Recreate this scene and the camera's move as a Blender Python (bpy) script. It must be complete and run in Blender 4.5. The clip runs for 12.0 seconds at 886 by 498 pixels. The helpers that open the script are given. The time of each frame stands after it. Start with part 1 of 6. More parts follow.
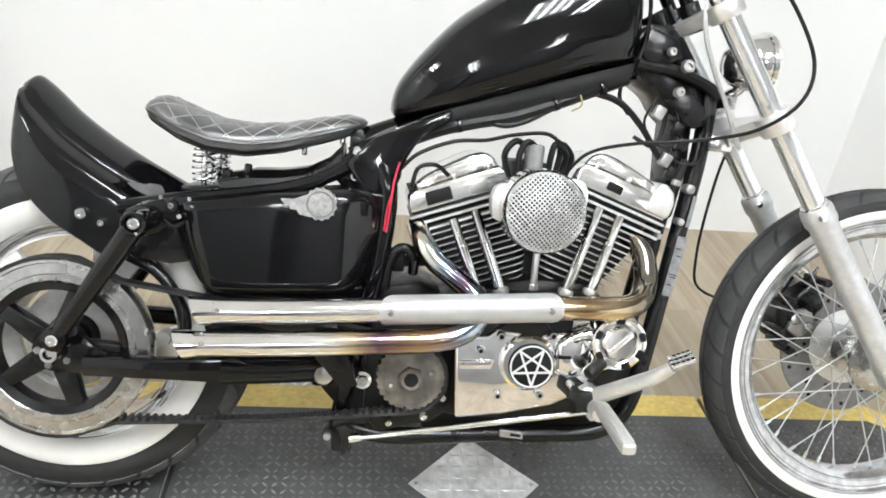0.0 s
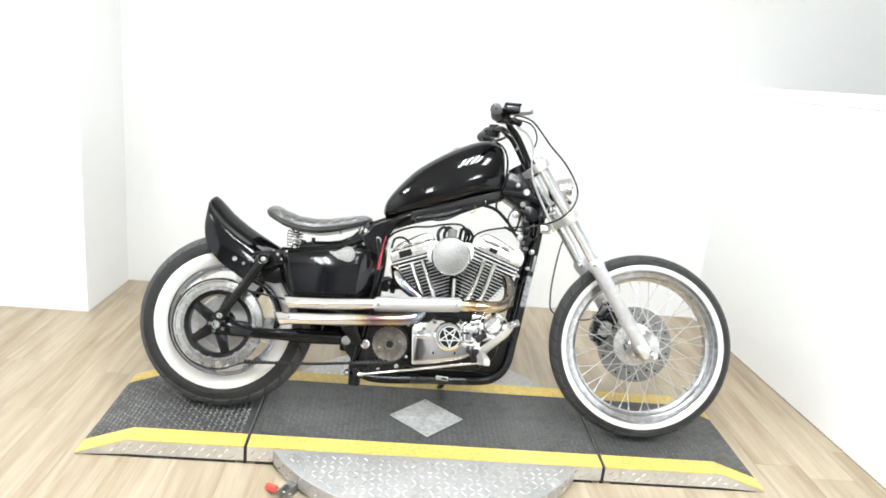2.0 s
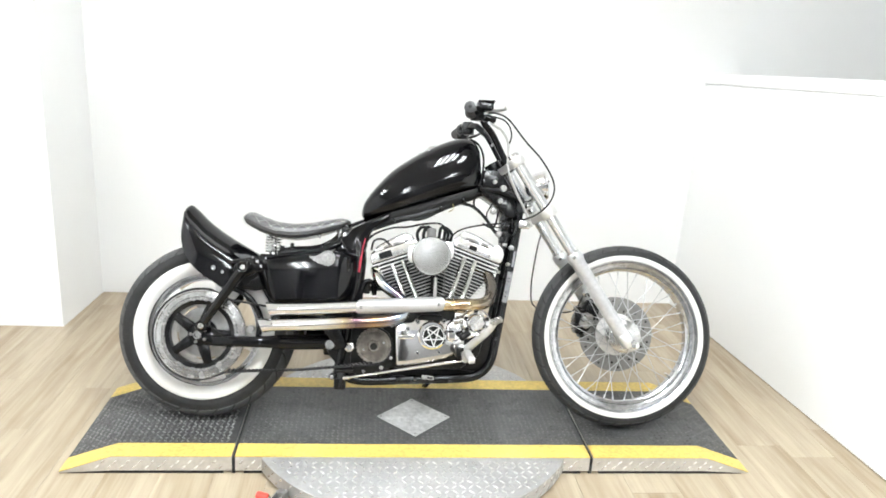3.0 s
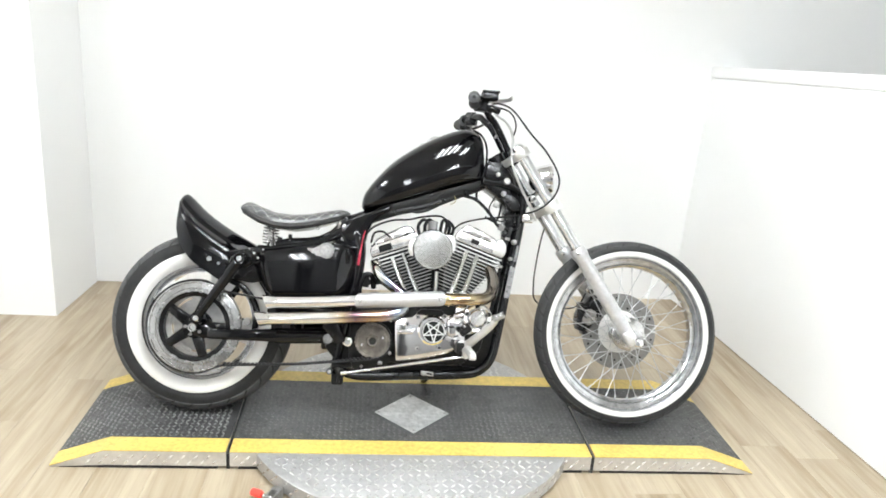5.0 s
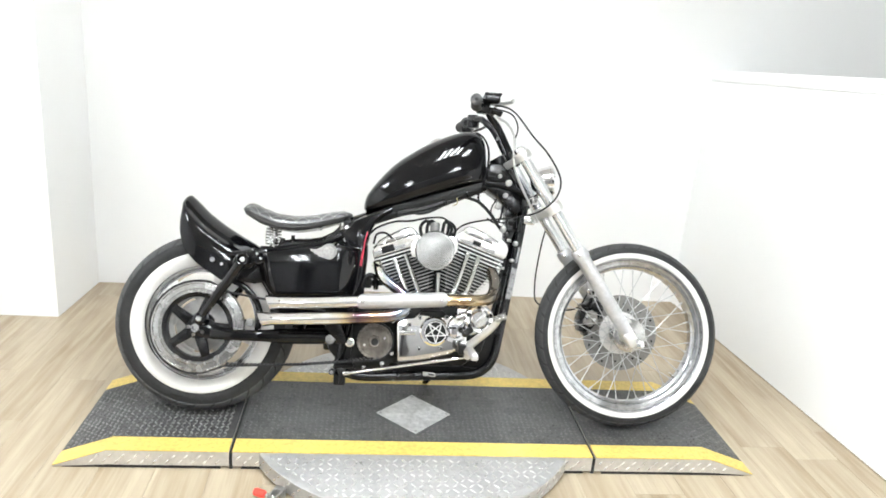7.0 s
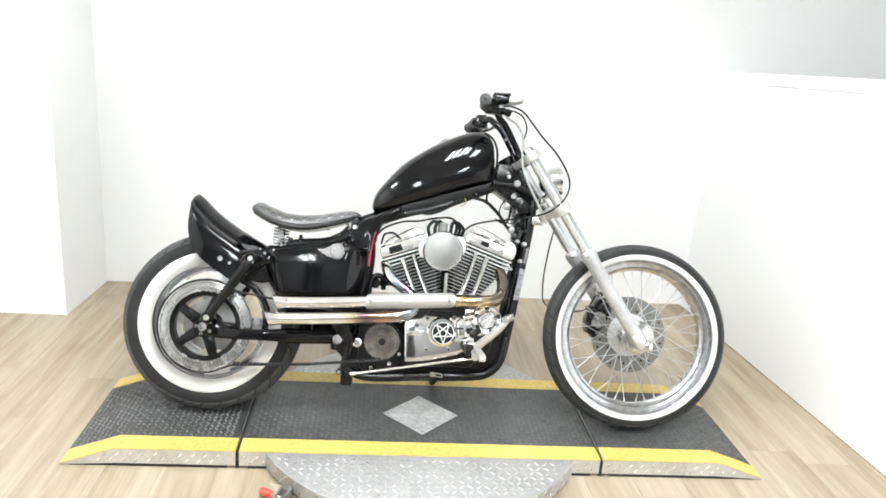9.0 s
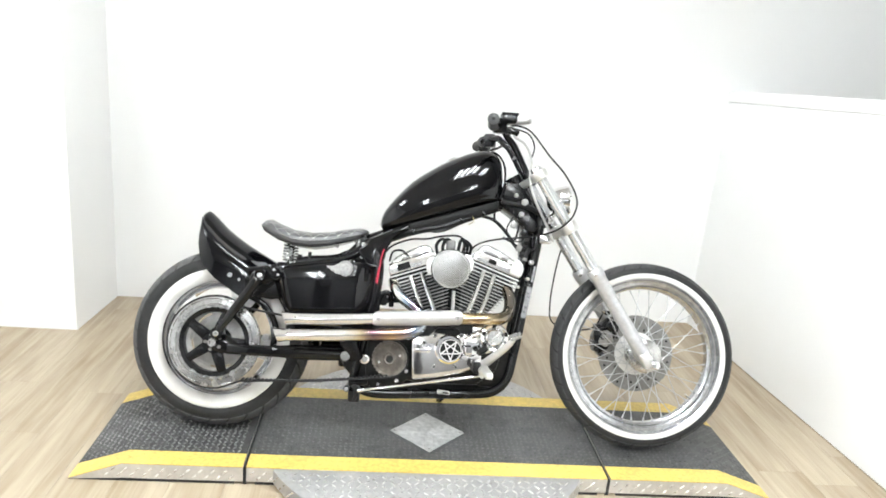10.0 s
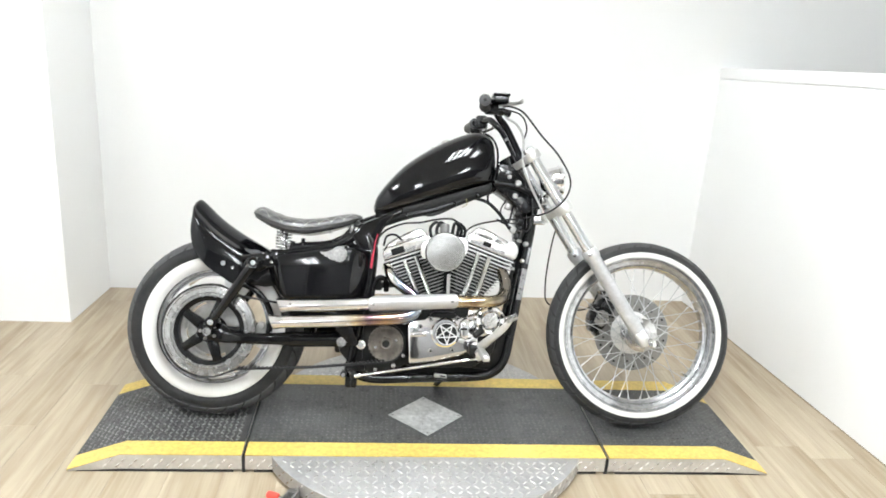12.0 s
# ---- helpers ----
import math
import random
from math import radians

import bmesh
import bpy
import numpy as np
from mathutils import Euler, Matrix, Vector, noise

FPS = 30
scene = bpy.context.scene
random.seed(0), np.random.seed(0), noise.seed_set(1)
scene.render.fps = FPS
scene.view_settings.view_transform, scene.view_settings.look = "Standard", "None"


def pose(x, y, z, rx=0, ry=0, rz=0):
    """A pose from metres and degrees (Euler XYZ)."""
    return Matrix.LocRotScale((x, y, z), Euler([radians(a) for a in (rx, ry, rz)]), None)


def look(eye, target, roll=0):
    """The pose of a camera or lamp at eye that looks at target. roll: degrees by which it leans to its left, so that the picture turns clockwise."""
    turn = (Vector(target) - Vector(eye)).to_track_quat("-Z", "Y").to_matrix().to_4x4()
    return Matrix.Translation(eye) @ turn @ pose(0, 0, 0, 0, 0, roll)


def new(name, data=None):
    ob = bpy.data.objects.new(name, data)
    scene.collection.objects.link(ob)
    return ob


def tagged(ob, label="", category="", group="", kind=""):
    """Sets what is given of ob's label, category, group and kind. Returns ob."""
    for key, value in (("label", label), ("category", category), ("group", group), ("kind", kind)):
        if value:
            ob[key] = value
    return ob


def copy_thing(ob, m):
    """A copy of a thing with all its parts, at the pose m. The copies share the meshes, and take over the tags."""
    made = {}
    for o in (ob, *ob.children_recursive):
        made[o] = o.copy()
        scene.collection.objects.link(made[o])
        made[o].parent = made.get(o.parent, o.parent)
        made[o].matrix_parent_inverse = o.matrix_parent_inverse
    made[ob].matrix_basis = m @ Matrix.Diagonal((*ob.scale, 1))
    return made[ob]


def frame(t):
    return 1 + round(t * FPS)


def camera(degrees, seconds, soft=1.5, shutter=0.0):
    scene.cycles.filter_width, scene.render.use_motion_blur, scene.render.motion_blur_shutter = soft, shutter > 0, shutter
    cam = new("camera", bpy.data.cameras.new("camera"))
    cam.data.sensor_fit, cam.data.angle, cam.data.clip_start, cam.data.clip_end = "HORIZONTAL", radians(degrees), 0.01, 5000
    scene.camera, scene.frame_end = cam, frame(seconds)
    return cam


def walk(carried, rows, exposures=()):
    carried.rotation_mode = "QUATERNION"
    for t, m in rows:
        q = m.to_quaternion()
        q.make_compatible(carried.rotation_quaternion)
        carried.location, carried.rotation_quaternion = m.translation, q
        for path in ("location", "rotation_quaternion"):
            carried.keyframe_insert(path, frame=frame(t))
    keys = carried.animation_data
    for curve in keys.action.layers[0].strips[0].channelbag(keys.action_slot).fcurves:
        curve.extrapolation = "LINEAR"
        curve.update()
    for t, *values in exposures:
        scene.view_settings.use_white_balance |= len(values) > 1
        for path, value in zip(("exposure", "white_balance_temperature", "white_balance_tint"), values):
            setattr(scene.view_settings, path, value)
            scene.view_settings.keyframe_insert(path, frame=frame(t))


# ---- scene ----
cam = camera(62.9, 12.0, soft=1.75)
PATH = [
    (0, (-0.324, -0.829, 1.204), (-0.077, 0.925, 0.276), 6.7),
    (0.1, (-0.336, -0.918, 1.203), (-0.104, 0.856, 0.310), 6.7),
    (0.3, (-0.284, -1.077, 1.226), (-0.123, 0.719, 0.362), 3.6),
    (0.5, (-0.274, -1.249, 1.266), (-0.105, 0.542, 0.392), 8.2),
    (0.7, (-0.259, -1.414, 1.295), (-0.135, 0.386, 0.432), 7.4),
    (1, (-0.244, -1.628, 1.35), (-0.22, 0.234, 0.622), 6.0),
    (1.3, (-0.270, -1.822, 1.391), (-0.134, 0.025, 0.636), 5.4),
    (1.5, (-0.268, -1.929, 1.413), (-0.124, -0.063, 0.708), 5.8),
    (1.8, (-0.241, -2.090, 1.444), (-0.109, -0.187, 0.843), 5.4),
    (2, (-0.227, -2.185, 1.464), (-0.086, -0.272, 0.898), 5.7),
    (2.3, (-0.246, -2.247, 1.497), (-0.072, -0.329, 0.956), 4.5),
    (2.5, (-0.228, -2.248, 1.495), (-0.031, -0.333, 0.955), 4.3),
    (2.7, (-0.237, -2.223, 1.489), (-0.026, -0.318, 0.917), 3.8),
    (4.3, (-0.263, -2.126, 1.478), (-0.041, -0.221, 0.890), 4.0),
    (4.5, (-0.253, -2.123, 1.479), (-0.038, -0.224, 0.889), 4.2),
    (5, (-0.256, -2.121, 1.474), (-0.036, -0.226, 0.873), 4.6),
    (5.5, (-0.259, -2.119, 1.472), (-0.034, -0.225, 0.872), 4.0),
    (6, (-0.255, -2.123, 1.468), (-0.022, -0.229, 0.868), 3.7),
    (6.5, (-0.255, -2.129, 1.474), (-0.024, -0.229, 0.894), 4.5),
    (6.7, (-0.264, -2.133, 1.470), (-0.039, -0.235, 0.878), 4.8),
    (8.3, (-0.276, -2.137, 1.470), (-0.066, -0.234, 0.889), 4.2),
    (8.5, (-0.274, -2.134, 1.472), (-0.077, -0.226, 0.904), 5.0),
    (9, (-0.273, -2.128, 1.463), (-0.068, -0.228, 0.874), 4.9),
    (9.5, (-0.281, -2.139, 1.467), (-0.102, -0.229, 0.901), 5.9),
    (10, (-0.275, -2.143, 1.473), (-0.094, -0.228, 0.925), 5.0),
    (10.5, (-0.271, -2.139, 1.471), (-0.077, -0.232, 0.898), 4.0),
    (11, (-0.268, -2.136, 1.465), (-0.076, -0.233, 0.882), 4.0),
    (11.5, (-0.275, -2.134, 1.457), (-0.08, -0.234, 0.867), 4.2),
    (12, (-0.276, -2.133, 1.466), (-0.075, -0.231, 0.878), 3.9),
]
EXPOSURES = [(0.0, -0.21), (0.5, -0.14), (1.0, -0.08), (1.5, -0.03), (2.0, 0.0), (2.5, -0.02), (4.5, -0.11), (5.5, -0.15), (6.5, -0.09), (8.5, -0.05), (9.5, -0.06), (10.5, -0.10), (12.0, -0.16)]
walk(cam, [(t, look(eye, target, roll)) for t, eye, target, roll in PATH], EXPOSURES)

# ---- world ----
world = bpy.data.worlds.new("world")
world.use_nodes = True
world.node_tree.nodes["Background"].inputs["Color"].default_value = (0.9, 0.95, 1.0, 1)
world.node_tree.nodes["Background"].inputs["Strength"].default_value = 0.05
scene.world = world
LAMP_STRENGTH = 146.0


# ---- materials ----
def material(name, color, rough=0.5, metal=0.0, coat=0.0, grain=0.0, grain_scale=60.0, blotch=0.0, blotch_scale=4.0,
             bump=0.0, bump_scale=200.0, rough_var=0.0, per_object=0.0, spec=0.5, stretch=(1, 1, 1)):
    """A Principled surface whose colour varies at two scales, with fine relief."""
    m = bpy.data.materials.new(name)
    m.use_nodes = True
    nt = m.node_tree
    b = nt.nodes["Principled BSDF"]
    b.inputs["Roughness"].default_value = rough
    b.inputs["Metallic"].default_value = metal
    b.inputs["Coat Weight"].default_value = coat
    b.inputs["Coat Roughness"].default_value = 0.03
    b.inputs["Specular IOR Level"].default_value = spec
    b.inputs["Base Color"].default_value = (*color, 1)
    tc = nt.nodes.new("ShaderNodeTexCoord")
    mp = nt.nodes.new("ShaderNodeMapping")
    mp.inputs["Scale"].default_value = stretch
    nt.links.new(tc.outputs["Object"], mp.inputs["Vector"])

    def noise_node(scale, detail=4.0):
        n = nt.nodes.new("ShaderNodeTexNoise")
        n.inputs["Scale"].default_value = scale
        n.inputs["Detail"].default_value = detail
        nt.links.new(mp.outputs["Vector"], n.inputs["Vector"])
        return n.outputs["Fac"]

    def remap(sock, lo, hi):
        r = nt.nodes.new("ShaderNodeMapRange")
        r.inputs["From Min"].default_value, r.inputs["From Max"].default_value = 0.25, 0.75
        r.inputs["To Min"].default_value, r.inputs["To Max"].default_value = lo, hi
        nt.links.new(sock, r.inputs["Value"])
        return r.outputs["Result"]

    def times(a, c):
        n = nt.nodes.new("ShaderNodeMath")
        n.operation = "MULTIPLY"
        nt.links.new(a, n.inputs[0])
        nt.links.new(c, n.inputs[1])
        return n.outputs[0]

    factor = None
    if grain:
        factor = remap(noise_node(grain_scale), 1 - grain, 1 + grain)
    if blotch:
        f = remap(noise_node(blotch_scale), 1 - blotch, 1 + blotch)
        factor = times(factor, f) if factor else f
    if per_object:
        info = nt.nodes.new("ShaderNodeObjectInfo")
        r = nt.nodes.new("ShaderNodeMapRange")
        r.inputs["To Min"].default_value, r.inputs["To Max"].default_value = 1 - per_object, 1 + per_object
        nt.links.new(info.outputs["Random"], r.inputs["Value"])
        factor = times(factor, r.outputs["Result"]) if factor else r.outputs["Result"]
    if factor:
        mix = nt.nodes.new("ShaderNodeVectorMath")
        mix.operation = "SCALE"
        mix.inputs[0].default_value = color
        nt.links.new(factor, mix.inputs["Scale"])
        nt.links.new(mix.outputs["Vector"], b.inputs["Base Color"])
    if rough_var:
        nt.links.new(remap(noise_node(blotch_scale * 3), max(0.0, rough - rough_var), rough + rough_var), b.inputs["Roughness"])
    if bump:
        bp = nt.nodes.new("ShaderNodeBump")
        bp.inputs["Strength"].default_value = bump
        bp.inputs["Distance"].default_value = 0.002
        nt.links.new(noise_node(bump_scale, 3.0), bp.inputs["Height"])
        nt.links.new(bp.outputs["Normal"], b.inputs["Normal"])
    return m


def emitter(name, color, strength):
    m = bpy.data.materials.new(name)
    m.use_nodes = True
    b = m.node_tree.nodes["Principled BSDF"]
    b.inputs["Base Color"].default_value = (*color, 1)
    b.inputs["Emission Color"].default_value = (*color, 1)
    b.inputs["Emission Strength"].default_value = strength
    return m


def tinted_pipe(name, stops):
    """Chrome whose heat colours change along the pipe: stops of (place along the motorcycle, colour)."""
    m = material(name, (0.8, 0.8, 0.8), 0.12, 1.0, rough_var=0.05)
    nt = m.node_tree
    b = nt.nodes["Principled BSDF"]
    tc = nt.nodes.new("ShaderNodeTexCoord")
    sep = nt.nodes.new("ShaderNodeSeparateXYZ")
    nz = nt.nodes.new("ShaderNodeTexNoise")
    nz.inputs["Scale"].default_value = 30
    add = nt.nodes.new("ShaderNodeMath")
    add.operation = "MULTIPLY_ADD"
    add.inputs[1].default_value = 0.05
    ramp = nt.nodes.new("ShaderNodeValToRGB")
    lo, hi = stops[0][0], stops[-1][0]
    rg = nt.nodes.new("ShaderNodeMapRange")
    rg.inputs["From Min"].default_value, rg.inputs["From Max"].default_value = lo, hi
    nt.links.new(tc.outputs["Object"], sep.inputs[0])
    nt.links.new(tc.outputs["Object"], nz.inputs["Vector"])
    nt.links.new(nz.outputs["Fac"], add.inputs[0])
    nt.links.new(sep.outputs["X"], add.inputs[2])
    nt.links.new(add.outputs[0], rg.inputs["Value"])
    nt.links.new(rg.outputs["Result"], ramp.inputs["Fac"])
    el = ramp.color_ramp.elements
    while len(el) < len(stops):
        el.new(0.5)
    for e, (p, c) in zip(el, stops):
        e.position, e.color = (p - lo) / (hi - lo), (*c, 1)
    nt.links.new(ramp.outputs["Color"], b.inputs["Base Color"])
    return m


def glass(name, color, rough=0.02):
    m = material(name, color, rough)
    m.node_tree.nodes["Principled BSDF"].inputs["Transmission Weight"].default_value = 1.0
    return m


M_WALL = material("white_wall_paint", (0.81, 0.81, 0.805), 0.6, grain=0.015, grain_scale=300, blotch=0.02, blotch_scale=1.2, bump=0.05, bump_scale=500)
# Grey stands in for dim light beyond the half wall and in the slot.
M_DIM_WALL = material("dim_room_grey", (0.17, 0.168, 0.163), 0.7, blotch=0.04, blotch_scale=2, bump=0.05)
# Unseen front walls; grey chosen for what black paint and chrome reflect.
M_FRONT = material("dim_room_grey", (0.26, 0.26, 0.262), 0.7, blotch=0.1, blotch_scale=2, bump=0.05)
M_CEIL = material("ceiling_paint", (0.75, 0.75, 0.74), 0.8, blotch=0.03, bump=0.1, bump_scale=120)
def plank_material():
    """Oak print: pale and brown streaks along the board, each board with its own shade."""
    m = material("oak_vinyl_plank", (0.4, 0.33, 0.25), 0.40, bump=0.05, bump_scale=60, rough_var=0.06)
    nt = m.node_tree
    b = nt.nodes["Principled BSDF"]
    geo = nt.nodes.new("ShaderNodeNewGeometry")
    info = nt.nodes.new("ShaderNodeObjectInfo")
    shift = nt.nodes.new("ShaderNodeCombineXYZ")
    scale = nt.nodes.new("ShaderNodeMath")
    scale.operation = "MULTIPLY"
    scale.inputs[1].default_value = 60
    nt.links.new(info.outputs["Random"], scale.inputs[0])
    nt.links.new(scale.outputs[0], shift.inputs["Y"])
    add = nt.nodes.new("ShaderNodeVectorMath")
    nt.links.new(geo.outputs["Position"], add.inputs[0])
    nt.links.new(shift.outputs[0], add.inputs[1])
    color = None
    for k, (sx, sy, lo, hi, amount, ca, cb) in enumerate(((9, 1.1, 0.30, 0.68, 1.0, (0.253, 0.190, 0.118), (0.408, 0.343, 0.252)), (38, 2.2, 0.42, 0.75, 0.55, None, (0.487, 0.42, 0.318)), (120, 4.0, 0.50, 0.80, 0.35, None, (0.190, 0.142, 0.094)))):
        mp = nt.nodes.new("ShaderNodeMapping")
        mp.inputs["Scale"].default_value = (sx, sy, 1)
        nz = nt.nodes.new("ShaderNodeTexNoise")
        nz.inputs["Scale"].default_value = 1.0
        nz.inputs["Detail"].default_value = 3.0
        nz.inputs["Distortion"].default_value = 0.6
        rg = nt.nodes.new("ShaderNodeMapRange")
        rg.inputs["From Min"].default_value, rg.inputs["From Max"].default_value, rg.inputs["To Max"].default_value = lo, hi, amount
        nt.links.new(add.outputs[0], mp.inputs["Vector"])
        nt.links.new(mp.outputs[0], nz.inputs["Vector"])
        nt.links.new(nz.outputs["Fac"], rg.inputs["Value"])
        mix = nt.nodes.new("ShaderNodeMix")
        mix.data_type = "RGBA"
        nt.links.new(rg.outputs["Result"], mix.inputs["Factor"])
        if color is None:
            mix.inputs[6].default_value = (*ca, 1)
        else:
            nt.links.new(color, mix.inputs[6])
        mix.inputs[7].default_value = (*cb, 1)
        color = mix.outputs[2]
    nt.links.new(color, b.inputs["Base Color"])
    return m


M_PLANK = plank_material()
M_SUBFLOOR = material("plank_joint", (0.26, 0.21, 0.155), 0.8, grain=0.2)
M_DECK = material("grey_deck_paint", (0.044, 0.044, 0.044), 0.45, grain=0.25, grain_scale=35, blotch=0.22, blotch_scale=7, bump=0.25, bump_scale=160, rough_var=0.12)
M_DECK_END = material("dark_deck_paint", (0.040, 0.040, 0.040), 0.45, grain=0.25, grain_scale=35, blotch=0.22, blotch_scale=7, bump=0.25, bump_scale=160, rough_var=0.12)
M_TREAD = material("worn_tread_paint", (0.086, 0.086, 0.085), 0.30, grain=0.35, grain_scale=45, blotch=0.3, blotch_scale=6, rough_var=0.1)
M_TREAD_CLEAN = material("clean_tread_paint", (0.135, 0.135, 0.134), 0.30, grain=0.3, grain_scale=45, blotch=0.25, blotch_scale=6, rough_var=0.1)
M_YELLOW = material("yellow_paint", (0.62, 0.455, 0.115), 0.42, grain=0.22, grain_scale=70, blotch=0.12, blotch_scale=6, bump=0.2, bump_scale=120)
M_ALUFACE = material("bare_aluminium_edge", (0.56, 0.535, 0.50), 0.5, 0.45, grain=0.10, grain_scale=60, blotch=0.12, blotch_scale=9, bump=0.1, bump_scale=180, rough_var=0.1)
M_ALUBAR = material("bright_tread_bar", (0.80, 0.79, 0.77), 0.25, 0.8, grain=0.12, grain_scale=60, rough_var=0.08)
M_ALU = material("tread_aluminium", (0.44, 0.438, 0.435), 0.42, 0.6, grain=0.10, grain_scale=60, blotch=0.10, blotch_scale=9, bump=0.15, bump_scale=180, rough_var=0.1)
M_PLATE = material("galvanised_plate", (0.57, 0.57, 0.565), 0.42, 0.6, grain=0.25, grain_scale=55, blotch=0.25, blotch_scale=16, bump=0.15, rough_var=0.12)
# Black for the section gaps, and for painted shade under deck and disc.
M_GAP = material("gap_and_shade_black", (0.012, 0.012, 0.012), 0.8, grain=0.3)
M_BLACK = material("gloss_black_paint", (0.0028, 0.0028, 0.0034), 0.065, 0.0, 0.0, blotch=0.3, blotch_scale=9, bump=0.008, bump_scale=24, spec=0.32, rough_var=0.02)
M_SATIN = material("satin_black_steel", (0.0045, 0.0045, 0.005), 0.24, 0.0, 0.0, spec=0.28, grain=0.3, grain_scale=40, blotch=0.25, bump=0.05, rough_var=0.1)
M_DIRTY = material("dusty_black_metal", (0.0065, 0.0063, 0.006), 0.42, 0.0, spec=0.25, grain=0.5, grain_scale=60, blotch=0.4, blotch_scale=12, bump=0.2, rough_var=0.15)
M_CHROME = material("chrome", (0.82, 0.82, 0.83), 0.05, 1.0, blotch=0.03, blotch_scale=12, rough_var=0.03)
# Chrome with a darkened base that carries the tubes' black reflections.
M_TUBE = material("chrome_tube_dark_reflections", (0.52, 0.52, 0.515), 0.07, 1.0, grain=0.15, grain_scale=60, blotch=0.25, blotch_scale=22, rough_var=0.05)
M_WORN = material("worn_chrome", (0.74, 0.74, 0.735), 0.16, 1.0, grain=0.1, grain_scale=80, blotch=0.1, blotch_scale=15, rough_var=0.08)
M_ROCKER = material("bright_polished_cover", (0.89, 0.888, 0.885), 0.12, 0.90, grain=0.08, grain_scale=70, blotch=0.14, blotch_scale=38, bump=0.04, bump_scale=40, rough_var=0.07)
M_BRUSH = material("brushed_aluminium", (0.72, 0.715, 0.705), 0.36, 0.8, grain=0.08, grain_scale=90, blotch=0.06, bump=0.06, rough_var=0.06, stretch=(1, 1, 4))
M_SHIELD = material("matte_heat_shield", (0.41, 0.406, 0.402), 0.45, 0.45, grain=0.05, grain_scale=60, blotch=0.05, bump=0.05, rough_var=0.06)
M_BADGE = material("embossed_badge", (0.38, 0.375, 0.37), 0.35, 0.7, grain=0.25, grain_scale=120, blotch=0.15, blotch_scale=60, bump=0.5, bump_scale=160)
M_STICKER = material("faded_sticker", (0.15, 0.15, 0.155), 0.45, grain=0.25, grain_scale=80, blotch=0.3, blotch_scale=40)
M_DULL = material("dull_cast_metal", (0.33, 0.325, 0.315), 0.45, 0.8, grain=0.2, grain_scale=70, blotch=0.25, bump=0.2, rough_var=0.12)
M_FINEDGE = material("machined_fin_edge", (0.56, 0.556, 0.55), 0.35, 0.7, grain=0.1, grain_scale=90, rough_var=0.08)
M_FIN = material("black_fin_coat", (0.007, 0.007, 0.007), 0.45, 0.0, grain=0.3, bump=0.1)
M_TYRE = material("tyre_rubber", (0.015, 0.015, 0.0153), 0.6, spec=0.25, grain=0.2, grain_scale=60, blotch=0.25, blotch_scale=8, bump=0.15, bump_scale=250, rough_var=0.1)
M_FRONTRUB = material("dark_tread_rubber", (0.040, 0.040, 0.041), 0.6, spec=0.25, grain=0.2, grain_scale=50, blotch=0.2, bump=0.2, bump_scale=250)
M_TREADRUB = material("dusty_tread_rubber", (0.062, 0.062, 0.064), 0.7, spec=0.3, grain=0.25, grain_scale=50, blotch=0.2, bump=0.2, bump_scale=250)
M_WHITEWALL = material("whitewall_rubber", (0.61, 0.60, 0.58), 0.5, grain=0.03, grain_scale=40, blotch=0.05, blotch_scale=8, bump=0.04)
M_WEB = material("dusty_polished_web", (0.60, 0.597, 0.59), 0.4, 0.7, grain=0.15, grain_scale=50, blotch=0.2, blotch_scale=14, rough_var=0.1)
M_FORK = material("polished_fork_tube", (0.80, 0.815, 0.835), 0.16, 0.8, grain=0.06, grain_scale=70, blotch=0.06, blotch_scale=12, rough_var=0.06)
M_SLIDER = material("polished_slider", (0.50, 0.505, 0.515), 0.32, 0.55, grain=0.10, grain_scale=90, blotch=0.14, blotch_scale=22, bump=0.02, bump_scale=120, rough_var=0.03)
M_SCREEN = material("wire_screen", (0.40, 0.40, 0.396), 0.48, 0.65, grain=0.2, grain_scale=90, blotch=0.12, blotch_scale=20)
M_RIM = material("chromed_steel_rim", (0.52, 0.53, 0.55), 0.16, 1.0, grain=0.2, grain_scale=70, blotch=0.28, blotch_scale=40, rough_var=0.08)
M_SPOKE = material("spoke_steel", (0.50, 0.51, 0.52), 0.38, 0.65, grain=0.1, grain_scale=80)
M_PULLEY = material("silver_pulley", (0.49, 0.49, 0.487), 0.24, 1.0, grain=0.2, grain_scale=60, blotch=0.2, blotch_scale=12, rough_var=0.1)
M_RUST = material("oily_sprocket_steel", (0.135, 0.122, 0.108), 0.5, 0.6, grain=0.4, grain_scale=45, blotch=0.5, blotch_scale=18, bump=0.3, rough_var=0.15)
M_RUSTHUB = material("rusty_steel", (0.085, 0.06, 0.042), 0.65, 0.3, grain=0.5, grain_scale=60, blotch=0.4, bump=0.3)
M_LEATHER = material("black_leather", (0.050, 0.0495, 0.0495), 0.34, 0.0, spec=0.7, grain=0.2, grain_scale=120, blotch=0.2, blotch_scale=10, bump=0.25, bump_scale=260, rough_var=0.1)
M_STITCH = material("grey_thread", (0.36, 0.355, 0.35), 0.8, grain=0.1)
M_GRIP = material("grip_rubber", (0.03, 0.03, 0.031), 0.6, grain=0.2, bump=0.2)
M_WIRE = material("black_cable_sleeve", (0.007, 0.007, 0.0075), 0.45, spec=0.18, grain=0.2)
M_BRAID = material("braided_line", (0.5, 0.5, 0.49), 0.4, 0.7, grain=0.25, grain_scale=400)
M_RED = material("red_wire_sleeve", (0.46, 0.014, 0.045), 0.45, grain=0.05)
M_REDPLASTIC = material("red_plastic", (0.80, 0.06, 0.04), 0.4, grain=0.04)
M_TAN = material("tan_wire_sleeve", (0.30, 0.26, 0.12), 0.5, grain=0.1)
